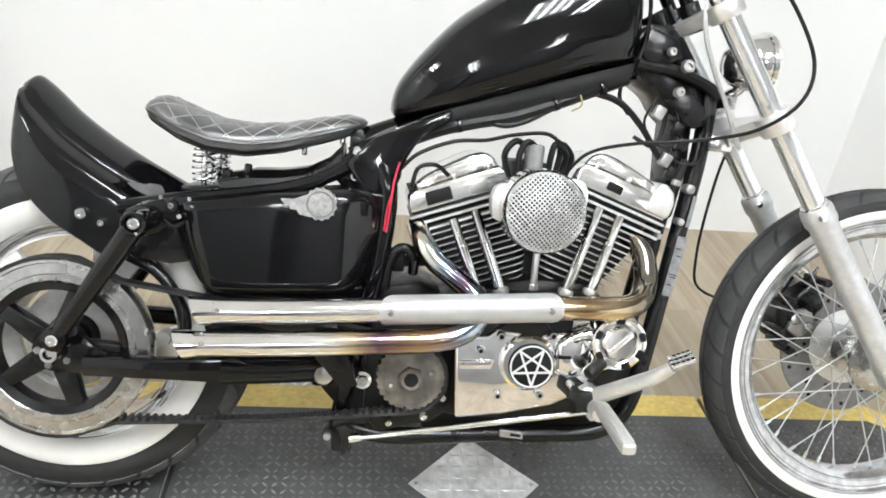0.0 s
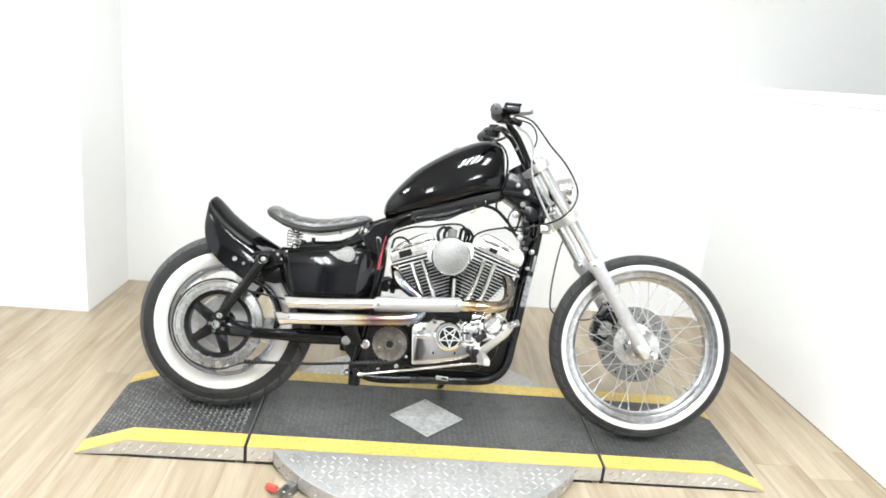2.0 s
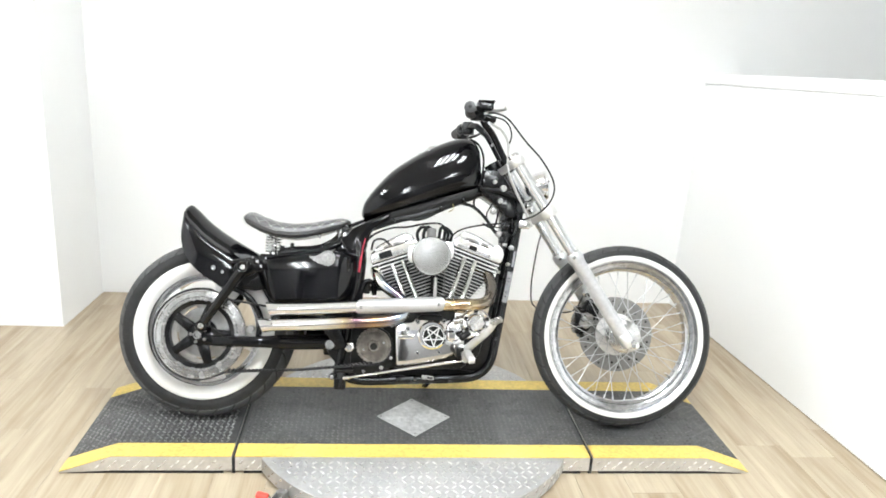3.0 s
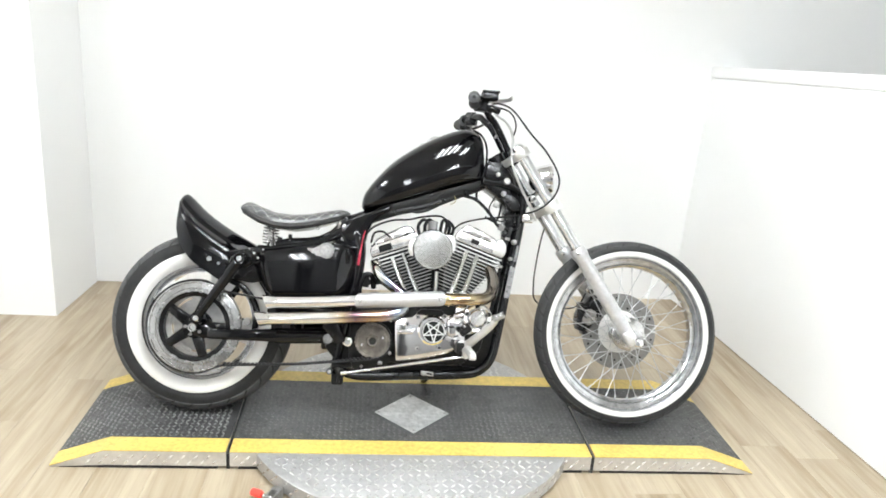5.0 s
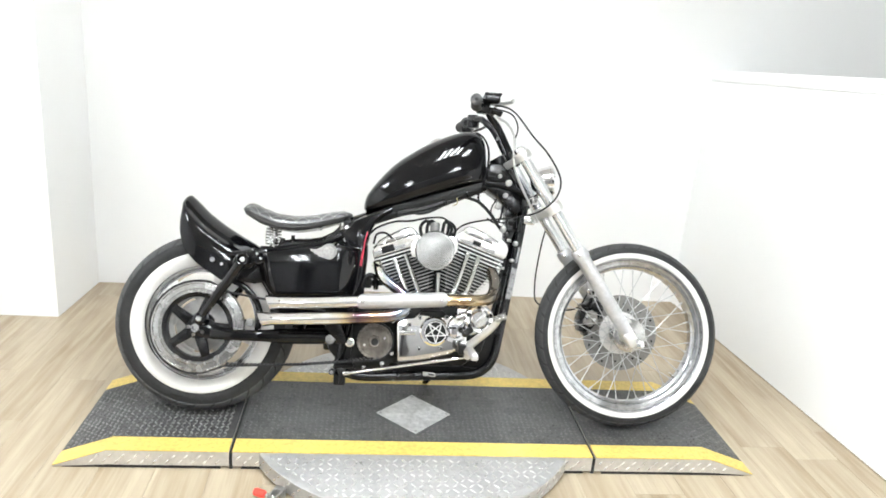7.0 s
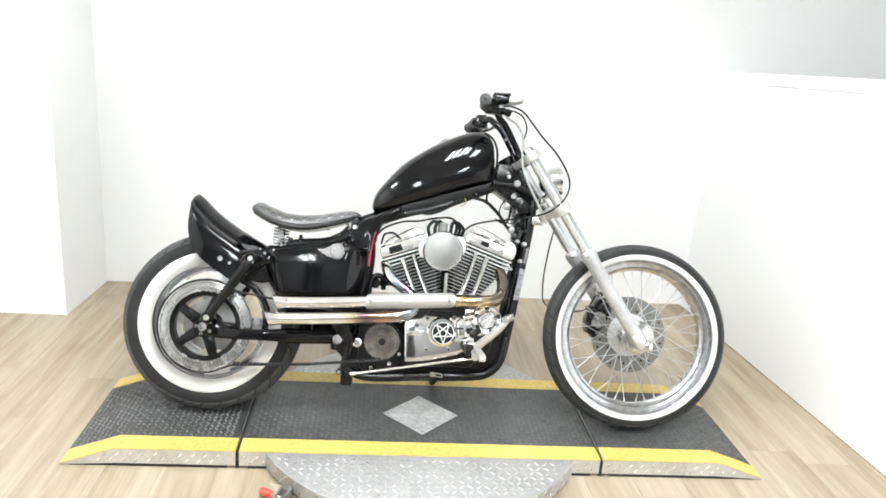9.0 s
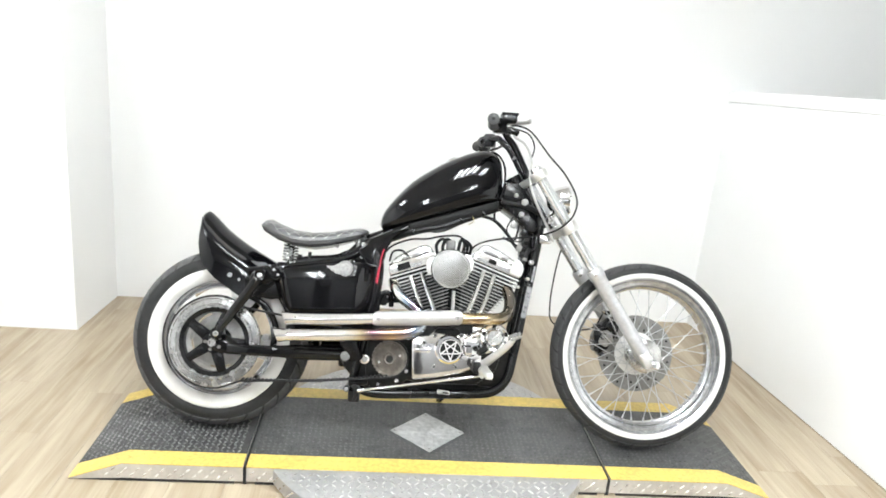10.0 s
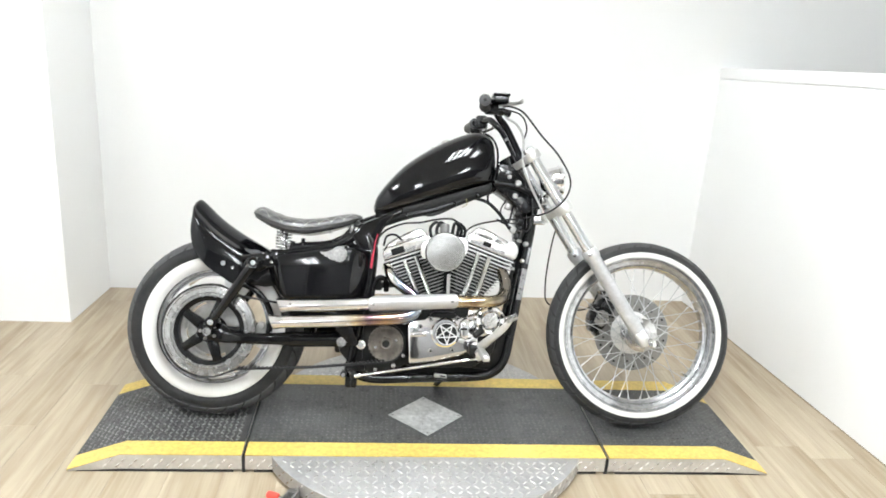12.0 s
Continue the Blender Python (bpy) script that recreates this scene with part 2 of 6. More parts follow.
M_WHITEINK = material("white_enamel", (0.55, 0.55, 0.54), 0.3, grain=0.03)
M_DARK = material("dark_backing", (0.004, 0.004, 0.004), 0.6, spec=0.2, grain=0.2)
M_DISC = material("brake_disc_steel", (0.22, 0.215, 0.207), 0.35, 0.9, grain=0.15, grain_scale=80, blotch=0.15, rough_var=0.1)
M_CLOTH = material("grey_plug", (0.15, 0.147, 0.144), 0.6, grain=0.2)
CHR, STRAW, BRONZE, VIOLET, BLUE = (0.80, 0.80, 0.80), (0.60, 0.49, 0.33), (0.36, 0.24, 0.135), (0.16, 0.10, 0.13), (0.22, 0.27, 0.36)
M_PIPE_HI = tinted_pipe("heat_tinted_chrome", [(0.2, CHR), (0.80, CHR), (0.88, STRAW), (0.93, BRONZE), (0.98, STRAW), (1.02, (0.27, 0.22, 0.16)), (1.06, (0.24, 0.22, 0.20))])
M_PIPE_LO = tinted_pipe("heat_blued_chrome", [(0.2, CHR), (0.48, CHR), (0.535, STRAW), (0.575, VIOLET), (0.635, BRONZE), (0.685, (0.30, 0.22, 0.20)), (0.72, BLUE), (0.76, (0.5, 0.52, 0.52))])
M_HEADER = tinted_pipe("blued_header_chrome", [(0.58, (0.55, 0.52, 0.45)), (0.64, (0.6, 0.58, 0.5)), (0.68, BLUE), (0.72, VIOLET), (0.75, BLUE)])
M_LENS = glass("headlamp_glass", (0.95, 0.97, 0.97))
M_DIFFUSER = emitter("lamp_diffuser", (0.925, 0.975, 1.005), LAMP_STRENGTH)


# ---- mesh tools ----
def part(name, bm, mat, parent=None, label="", smooth=True):
    """One mesh object made from a bmesh; a child where a parent is given."""
    me = bpy.data.meshes.new(name)
    bmesh.ops.recalc_face_normals(bm, faces=bm.faces)
    bm.to_mesh(me)
    bm.free()
    for m in (mat if isinstance(mat, (list, tuple)) else [mat]):
        me.materials.append(m)
    if smooth:
        me.shade_smooth()
        me.set_sharp_from_angle(angle=radians(38))
    ob = new(name, me)
    if parent is not None:
        ob.parent = parent
    if label:
        ob["label"] = label
    return ob


def join(*bms):
    out = bmesh.new()
    for b in bms:
        me = bpy.data.meshes.new("tmp")
        b.to_mesh(me)
        b.free()
        out.from_mesh(me)
        bpy.data.meshes.remove(me)
    return out


def box(lo, hi, bevel=0.0, segs=2):
    bm = bmesh.new()
    bmesh.ops.create_cube(bm, size=1)
    for v in bm.verts:
        v.co = Vector([lo[i] + (v.co[i] + 0.5) * (hi[i] - lo[i]) for i in range(3)])
    if bevel:
        bmesh.ops.bevel(bm, geom=bm.edges[:], offset=bevel, segments=segs, affect="EDGES", profile=0.5)
    return bm


def move(bm, m):
    bmesh.ops.transform(bm, matrix=m, verts=bm.verts)
    return bm


def prism(outline, v0, v1, bevel=0.0, segs=2):
    """A plate from an outline of (along, up), between two depths across the motorcycle."""
    bm = bmesh.new()
    a = [bm.verts.new((u, v0, w)) for u, w in outline]
    b = [bm.verts.new((u, v1, w)) for u, w in outline]
    bm.faces.new(a)
    bm.faces.new(b[::-1])
    n = len(a)
    for i in range(n):
        bm.faces.new((a[i], b[i], b[(i + 1) % n], a[(i + 1) % n]))
    bmesh.ops.recalc_face_normals(bm, faces=bm.faces)
    if bevel:
        bmesh.ops.bevel(bm, geom=bm.edges[:], offset=bevel, segments=segs, affect="EDGES", profile=0.5, clamp_overlap=True)
    return bm


def curve_points(pts, per=8):
    """A smooth line through the points (Catmull-Rom)."""
    p = [Vector(q) for q in pts]
    p = [2 * p[0] - p[1]] + p + [2 * p[-1] - p[-2]]
    out = []
    for i in range(1, len(p) - 2):
        for k in range(per):
            t = k / per
            a, b, c, d = p[i - 1], p[i], p[i + 1], p[i + 2]
            out.append(0.5 * (2 * b + (c - a) * t + (2 * a - 5 * b + 4 * c - d) * t * t + (3 * b - a - 3 * c + d) * t ** 3))
    out.append(p[-2])
    return out


def tube(pts, r, segs=10, per=0, caps=True):
    """A round tube along points; r may be one radius or one for each point."""
    line = curve_points(pts, per) if per else [Vector(q) for q in pts]
    n = len(line)
    if isinstance(r, (list, tuple)):
        rad = [r[0] + 0.0] * n
        for i in range(n):
            s = i / (n - 1) * (len(r) - 1)
            k = min(int(s), len(r) - 2)
            rad[i] = r[k] + (r[k + 1] - r[k]) * (s - k)
    else:
        rad = [r] * n
    bm = bmesh.new()
    rings = []
    up = None
    for i in range(n):
        d = (line[min(i + 1, n - 1)] - line[max(i - 1, 0)]).normalized()
        if up is None:
            up = d.orthogonal().normalized()
        up = (up - d * up.dot(d)).normalized()
        side = d.cross(up)
        rings.append([bm.verts.new(line[i] + rad[i] * (math.cos(a) * up + math.sin(a) * side)) for a in [2 * math.pi * k / segs for k in range(segs)]])
    for i in range(n - 1):
        for k in range(segs):
            bm.faces.new((rings[i][k], rings[i][(k + 1) % segs], rings[i + 1][(k + 1) % segs], rings[i + 1][k]))
    if caps:
        bm.faces.new(rings[0][::-1])
        bm.faces.new(rings[-1])
    return bm


def rod(a, b, r, segs=16, bevel=0.0):
    """A cylinder from a to b with rounded rims."""
    a, b = Vector(a), Vector(b)
    d = (b - a).normalized()
    e = min(bevel, r * 0.9)
    if not e:
        return tube([a, b], r, segs)
    bm = tube([a, a + d * e * 0.3, a + d * e, b - d * e, b - d * e * 0.3, b], [1, 1, 1, 1, 1, 1], segs)
    radii = (r - e, r - e * 0.3, r, r, r - e * 0.3, r - e)
    base = (a, a + d * e * 0.3, a + d * e, b - d * e, b - d * e * 0.3, b)
    bm.verts.ensure_lookup_table()
    for i in range(6):
        for k in range(segs):
            v = bm.verts[i * segs + k]
            v.co = base[i] + (v.co - base[i]).normalized() * radii[i]
    return bm


def lathe(profile, centre=(0, 0, 0), axis=(0, 1, 0), segs=48, closed=False):
    """A turned body: profile of (radius, along the axis), round an axis through the centre."""
    ax = Vector(axis).normalized()
    a = ax.orthogonal().normalized()
    b = ax.cross(a)
    c = Vector(centre)
    bm = bmesh.new()
    rings = []
    for r, h in profile:
        if r < 1e-6:
            rings.append([bm.verts.new(c + ax * h)])
        else:
            rings.append([bm.verts.new(c + ax * h + r * (math.cos(t) * a + math.sin(t) * b)) for t in [2 * math.pi * k / segs for k in range(segs)]])
    pairs = list(zip(rings, rings[1:] + ([rings[0]] if closed else [])))
    for p, q in (pairs if closed else pairs[:len(rings) - 1]):
        for k in range(segs):
            j = (k + 1) % segs
            if len(p) == 1 and len(q) == 1:
                continue
            if len(p) == 1:
                bm.faces.new((p[0], q[j], q[k]))
            elif len(q) == 1:
                bm.faces.new((p[k], p[j], q[0]))
            else:
                bm.faces.new((p[k], p[j], q[j], q[k]))
    return bm


def loft(rings, caps=True, closed=True):
    bm = bmesh.new()
    vs = [[bm.verts.new(p) for p in ring] for ring in rings]
    n = len(vs[0])
    for a, b in zip(vs, vs[1:]):
        for k in range(n if closed else n - 1):
            j = (k + 1) % n
            bm.faces.new((a[k], a[j], b[j], b[k]))
    if caps and closed:
        bm.faces.new(vs[0][::-1])
        bm.faces.new(vs[-1])
    return bm


def lerp_table(table, x):
    """Linear reading of rows (x, y, ...) at x."""
    for a, b in zip(table, table[1:]):
        if x <= b[0]:
            f = (x - a[0]) / (b[0] - a[0])
            f = max(0.0, f)
            return [p + (q - p) * f for p, q in zip(a[1:], b[1:])]
    return list(table[-1][1:])


def thing(name, label, category, matrix=None, group="", kind=""):
    ob = new(name)
    ob.empty_display_size = 0.1
    if matrix is not None:
        ob.matrix_basis = matrix
    return tagged(ob, label, category, group, kind)


def bolt(at, r, mat, parent, d=(0, -1, 0), h=0.006, name="bolt"):
    a = Vector(at)
    ax = Vector(d).normalized()
    return part(name, lathe([(r, 0), (r, h * 0.7), (r * 0.8, h), (r * 0.45, h), (r * 0.4, h * 0.6), (0, h * 0.6)], a, ax, 10), mat, parent)


# ---- setting ----
CEIL = 3.0
ROOM_L, ROOM_R, ROOM_F = -3.4, 4.6, -5.6


def back_y(x):
    return 1.713 + 0.018 * x


def right_x(y):
    return 1.68 - 0.06 * y


def slab(name, outline, z0, z1, mat, kind="structure", label="", category="", bevel=0.0):
    """An upright-sided slab over a plan outline."""
    bm = bmesh.new()
    lo = [bm.verts.new((x, y, z0 if not callable(z0) else z0(x, y))) for x, y in outline]
    hi = [bm.verts.new((x, y, z1 if not callable(z1) else z1(x, y))) for x, y in outline]
    bm.faces.new(lo[::-1])
    bm.faces.new(hi)
    n = len(lo)
    for i in range(n):
        bm.faces.new((lo[i], lo[(i + 1) % n], hi[(i + 1) % n], hi[i]))
    if bevel:
        bmesh.ops.recalc_face_normals(bm, faces=bm.faces)
        bmesh.ops.bevel(bm, geom=bm.edges[:], offset=bevel, segments=2, affect="EDGES")
    ob = part(name, bm, mat)
    return tagged(ob, label, category, "", kind)


floor = slab("floor", [(ROOM_L, ROOM_F), (ROOM_R, ROOM_F), (ROOM_R, 2.2), (ROOM_L, 2.2)], -0.12, -0.0025, M_SUBFLOOR,
             label="light oak-look vinyl plank floor, slightly worn", category="floor")
slab("wall_back", [(-1.665, back_y(-1.665)), (ROOM_R, back_y(ROOM_R)), (ROOM_R, 2.2), (-1.665, 2.2)], -0.01, CEIL, M_WALL, label="plain white painted back wall", category="wall")
slab("wall_left_return", [(ROOM_L, 1.195), (-1.683, 1.203), (-1.663, 1.66), (-1.665, 2.2), (ROOM_L, 2.2)], -0.01, CEIL, M_WALL,
     label="white painted wall projecting beside the back wall", category="wall")
slab("wall_left", [(ROOM_L - 0.15, ROOM_F), (ROOM_L, ROOM_F), (ROOM_L, 2.2), (ROOM_L - 0.15, 2.2)], -0.01, CEIL, M_WALL, label="plain white side wall", category="wall")
# Unseen dark slot added in the front wall; it reflects as a streak.
SLOT_L, SLOT_R = -1.52, -1.06
for nm, x0, x1 in (("wall_front_1", ROOM_L, SLOT_L), ("wall_front_2", SLOT_R, ROOM_R)):
    slab(nm, [(x0, ROOM_F - 0.15), (x1, ROOM_F - 0.15), (x1, ROOM_F), (x0, ROOM_F)], -0.01, CEIL, M_FRONT, label="unseen wall behind the camera, greyed for its reflections", category="wall")
slab("wall_passage", [(SLOT_L - 0.15, ROOM_F - 1.3), (SLOT_R + 0.15, ROOM_F - 1.3), (SLOT_R + 0.15, ROOM_F - 0.15), (SLOT_R, ROOM_F - 0.15), (SLOT_R, ROOM_F - 1.15), (SLOT_L, ROOM_F - 1.15), (SLOT_L, ROOM_F - 0.15), (SLOT_L - 0.15, ROOM_F - 0.15)], -0.01, CEIL, M_DIM_WALL, label="unseen dark slot walls, added for a dark streak in reflections", category="wall")
slab("ceiling_passage", [(SLOT_L - 0.15, ROOM_F - 1.3), (SLOT_R + 0.15, ROOM_F - 1.3), (SLOT_R + 0.15, ROOM_F - 0.15), (SLOT_L - 0.15, ROOM_F - 0.15)], CEIL, CEIL + 0.1, M_CEIL, label="unseen ceiling over the added dark slot", category="ceiling")
slab("floor_passage", [(SLOT_L, ROOM_F - 1.15), (SLOT_R, ROOM_F - 1.15), (SLOT_R, ROOM_F), (SLOT_L, ROOM_F)], -0.12, -0.003, M_SUBFLOOR, label="unseen brown floor in the added dark slot", category="floor")
slab("wall_far_right", [(ROOM_R, ROOM_F), (ROOM_R + 0.15, ROOM_F), (ROOM_R + 0.15, 2.2), (ROOM_R, 2.2)], -0.01, CEIL, M_DIM_WALL, label="wall beyond the half wall, greyed to stand in for dim light", category="wall")
slab("ceiling", [(ROOM_L, ROOM_F), (ROOM_R, ROOM_F), (ROOM_R, 2.2), (ROOM_L, 2.2)], CEIL, CEIL + 0.1, M_CEIL, label="plain white ceiling", category="ceiling")


def half_top(x, y):
    return 1.352 + (1.65 - y) * 0.045


half = slab("wall_half", [(right_x(-3.2), -3.2), (right_x(-3.2) + 0.12, -3.2), (right_x(1.75) + 0.12, 1.75), (right_x(1.75), 1.75)], -0.01,
            lambda x, y: half_top(x, y) - 0.060, M_WALL, label="white painted half-height wall", category="wall")
slab("trim", [(right_x(-3.2) - 0.007, -3.215), (right_x(-3.2) + 0.135, -3.215), (right_x(1.745) + 0.135, 1.745), (right_x(1.745) - 0.007, 1.745)],
     lambda x, y: half_top(x, y) - 0.059, half_top, M_WALL, label="white painted cap board on the half wall", category="trim", bevel=0.006)


slab("baseboard_joint", [(right_x(-3.2) - 0.004, -3.2), (right_x(-3.2), -3.2), (right_x(1.70), 1.70), (right_x(1.70) - 0.004, 1.70)], -0.004, 0.0035, M_SUBFLOOR,
     label="thin dark dirty joint along the wall's foot", category="joint")


def ceiling_lamp(x, y):
    lamp = thing("ceiling_light", "white twin-tube fluorescent ceiling light", "ceiling light", pose(x, y, CEIL), group="ceiling lights")
    part("frame", join(box((-0.20, -0.64, -0.05), (0.20, 0.64, -0.001), 0.006)), M_CEIL, lamp)
    for s in (-0.11, 0.11):
        part("lamp_tube", rod((s, -0.60, -0.075), (s, 0.60, -0.075), 0.022, 12), M_DIFFUSER, lamp, "glowing fluorescent tube")
        for e in (-0.61, 0.61):
            part("tube_holder", box((s - 0.018, e - 0.012, -0.10), (s + 0.018, e + 0.012, -0.049), 0.003), M_CEIL, lamp)
    return lamp


first_lamp = ceiling_lamp(-0.22, -1.0)
for lx, ly in ((0.22, -1.0), (-2.6, -1.0), (-1.4, -4.7), (1.3, -4.7), (0.95, -1.7)):
    copy_thing(first_lamp, pose(lx, ly, CEIL))

# ---- display platform ----
TOP = 0.065


def bars(cells, z_of, mat, name, parent, size=(0.026, 0.0065, 0.0022), label=""):
    """Raised lozenge bars of tread plate, alternately turned, as one mesh."""
    verts, faces = [], []
    for x, y, turn in cells:
        c, s = math.cos(turn), math.sin(turn)
        L, Wd, H = size
        i0 = len(verts)
        shape = [(-L / 2, 0, 0), (-L / 5, Wd / 2, 0), (L / 5, Wd / 2, 0), (L / 2, 0, 0), (L / 5, -Wd / 2, 0), (-L / 5, -Wd / 2, 0),
                 (-L / 4, 0, H), (-L / 8, Wd / 5, H), (L / 8, Wd / 5, H), (L / 4, 0, H), (L / 8, -Wd / 5, H), (-L / 8, -Wd / 5, H)]
        for px, py, pz in shape:
            X, Y = x + c * px - s * py, y + s * px + c * py
            verts.append(z_of(X, Y, pz))
        for k in range(6):
            j = (k + 1) % 6
            faces.append((i0 + 6 + k, i0 + 6 + j, i0 + j, i0 + k))
        faces.append(tuple(i0 + 11 - k for k in range(6)))
    me = bpy.data.meshes.new(name)
    me.from_pydata(verts, [], faces)
    me.materials.append(mat)
    me.shade_smooth()
    me.set_sharp_from_angle(angle=radians(50))
    ob = new(name, me)
    ob.parent = parent
    return tagged(ob, label, "", "", "stuff")


def grid_cells(x0, x1, y0, y1, step, inside=None, turn=math.pi / 4):
    out = []
    nx, ny = int((x1 - x0) / step), int((y1 - y0) / step)
    for i in range(nx):
        for j in range(ny):
            x, y = x0 + (i + 0.5) * step, y0 + (j + 0.5) * step
            if inside is None or inside(x, y):
                out.append((x, y, turn if (i + j) % 2 else -turn))
    return out


Y0, Y1 = 0.0, 0.576
STRIPE = 0.078
XA, XB, XC, XD = -1.232, -0.668, 0.575, 1.172
RAMP = 0.17


def deck_z(x):
    if x < XA + RAMP:
        return 0.006 + (TOP - 0.006) * max(0.0, (x - XA) / RAMP)
    if x > XD - RAMP:
        return 0.006 + (TOP - 0.006) * max(0.0, (XD - x) / RAMP)
    return TOP


def deck_section(name, x0, x1, label):
    sec = thing(name, label, "display platform", pose(0, 0, 0), group="display platform sections")
    stops = sorted({x0, x1, *[s for s in (XA + RAMP, XD - RAMP) if x0 < s < x1]})
    rings = [[(x, Y0, min(0.012, deck_z(x) - 0.003)), (x, Y1, min(0.012, deck_z(x) - 0.003)), (x, Y1, deck_z(x)), (x, Y0, deck_z(x))] for x in stops]
    part("body", loft(rings), M_ALUFACE, sec, "bare tread-plate aluminium body")
    for nm, a, b, lift, mt in (("deck", Y0 + STRIPE, Y1 - STRIPE, 0.0025, M_DECK if x1 > -0.5 else M_DECK_END), ("yellow_stripe", Y0 - 0.001, Y0 + STRIPE, 0.0032, M_YELLOW), ("yellow_stripe", Y1 - STRIPE, Y1 + 0.001, 0.0032, M_YELLOW)):
        part(nm, loft([[(x, a, deck_z(x) + 0.0004), (x, b, deck_z(x) + 0.0004), (x, b, deck_z(x) + lift), (x, a, deck_z(x) + lift)] for x in stops]), mt, sec,
             "grey painted tread-plate deck" if nm == "deck" else "bright yellow painted edge stripe")
    # Inset black strip paints the shade line along the deck's foot.
    part("base_rail", box((x0 + 0.028, Y0 + 0.002, 0.0006), (x1 - 0.028, Y1 - 0.002, 0.0125)), M_GAP, sec, "black strip standing in for the shade under the deck")
    dia = lambda x, y: abs(x + 0.046) + abs(y - 0.267) > 0.15
    cells = grid_cells(x0 + 0.006, x1 - 0.006, Y0 + STRIPE + 0.004, Y1 - STRIPE - 0.002, 0.0190, dia)
    worn = 1.0 if x1 < -0.5 else (0.45 if x1 < 0.6 else 0.45)
    bars(cells, lambda x, y, h: (x, y, deck_z(x) + 0.0024 + h * worn), M_TREAD if worn < 1 else M_TREAD_CLEAN, "raised_tread", sec, (0.0180, 0.0062, 0.0036))
    for a, b in ((Y0 + 0.006, Y0 + STRIPE - 0.002), (Y1 - STRIPE + 0.002, Y1 - 0.006)):
        bars(grid_cells(x0 + 0.006, x1 - 0.006, a, b, 0.0235), lambda x, y, h: (x, y, deck_z(x) + 0.0031 + h * 0.35), M_YELLOW, "raised_stripe_tread", sec, (0.025, 0.0070, 0.0025))
    front = [(x, z, abs(t)) for x, z, t in grid_cells(x0 + 0.01, x1 - 0.01, 0.0145, TOP, 0.0200) if z < deck_z(x) - 0.010 and t > 0]
    bars(front, lambda x, z, h: (x, Y0 - h, z), M_ALUBAR, "raised_edge_tread", sec, (0.0235, 0.0060, 0.0024))
    return sec


deck_section("display_platform", XA, XB - 0.006, "grey tread-plate platform end ramp with yellow edge stripes")
middle = deck_section("display_platform", XB + 0.006, XC - 0.006, "grey tread-plate platform middle with yellow edge stripes")
deck_section("display_platform", XC + 0.006, XD, "grey tread-plate platform end ramp with yellow edge stripes")
for sx in (XB, XC):
    tagged(part("joint_seal", box((sx - 0.0055, Y0 + 0.002, 0.001), (sx + 0.0055, Y1 - 0.002, TOP - 0.006)), M_GAP), "black gap filler between the platform sections", "seal", "platform seals")

# turntable under the middle section
TC = (-0.05, 0.285)
TR = 0.597
table = thing("turntable", "round bare aluminium tread-plate turntable under the platform", "turntable", pose(TC[0], TC[1], 0))
part("disc", lathe([(0, 0.012), (TR, 0.012), (TR, TOP - 0.004), (TR - 0.004, TOP - 0.001), (0, TOP - 0.001)], (0, 0, 0), (0, 0, 1), 96), M_ALU, table)
# Black ring in place of the shade below the disc's edge.
part("skirt", lathe([(TR - 0.012, 0.0005), (TR - 0.012, 0.0125)], (0, 0, 0), (0, 0, 1), 96), M_GAP, table, "black ring standing in for the shade under the disc")
on_disc = lambda x, y: x * x + y * y < (TR - 0.02) ** 2 and not (Y0 - 0.01 < y + TC[1] < Y1 + 0.01)
bars(grid_cells(-0.6, 0.6, -0.6, 0.6, 0.027, on_disc), lambda x, y, h: (x, y, TOP - 0.0012 + h), M_ALUBAR, "raised_tread", table, (0.027, 0.0052, 0.0020))
rim_cells = [(x, z, abs(t)) for x, z, t in grid_cells(3.35 * TR, 6.1 * TR, 0.012, TOP - 0.004, 0.0245) if t > 0]
bars(rim_cells, lambda x, z, h: ((TR + h - 0.0002) * math.cos(x / TR), (TR + h - 0.0002) * math.sin(x / TR), z), M_ALUBAR, "raised_rim_tread", table, (0.026, 0.0058, 0.0020))
for bx, by in ((-0.19, -0.33), (0.02, -0.325), (0.2, -0.33), (0.02, -0.555)):
    bolt((bx, by, TOP - 0.001), 0.006, M_DULL, table, (0, 0, 1), 0.002, "rivet")

plate = thing("diamond_plate", "square bare metal tread plate laid diagonally on the deck", "metal plate", pose(-0.046, 0.267, TOP + 0.0026, 0, 0, 45))
part("sheet", box((-0.0985, -0.0985, 0), (0.0985, 0.0985, 0.003), 0.001), M_PLATE, plate)
bars(grid_cells(-0.094, 0.094, -0.094, 0.094, 0.0235), lambda x, y, h: (x, y, 0.0029 + h), M_PLATE, "raised_tread", plate, (0.025, 0.0055, 0.0014))
for sx, sy in ((1, 1), (1, -1), (-1, 1), (-1, -1)):
    bolt((sx * 0.087, sy * 0.087, 0.003), 0.005, M_DULL, plate, (0, 0, 1), 0.002, "screw")

pin = thing("locking_pin", "turntable locking pin with a red grip in a metal fork", "locking pin", pose(-0.500, -0.166, 0.0, 0, 0, 154))
part("bracket", join(box((-0.018, -0.034, 0.0006), (0.016, -0.012, 0.036), 0.003), box((-0.018, -0.014, 0.0006), (-0.011, 0.028, 0.034), 0.002), box((0.009, -0.014, 0.0006), (0.016, 0.028, 0.034), 0.002)), M_DULL, pin, "cast metal fork bracket")
part("pin_rod", rod((-0.024, 0.012, 0.022), (0.034, 0.012, 0.022), 0.006, 12, 0.002), M_WORN, pin)
part("grip", rod((0.030, 0.012, 0.022), (0.070, 0.012, 0.022), 0.0125, 18, 0.005), M_REDPLASTIC, pin, "red plastic grip")

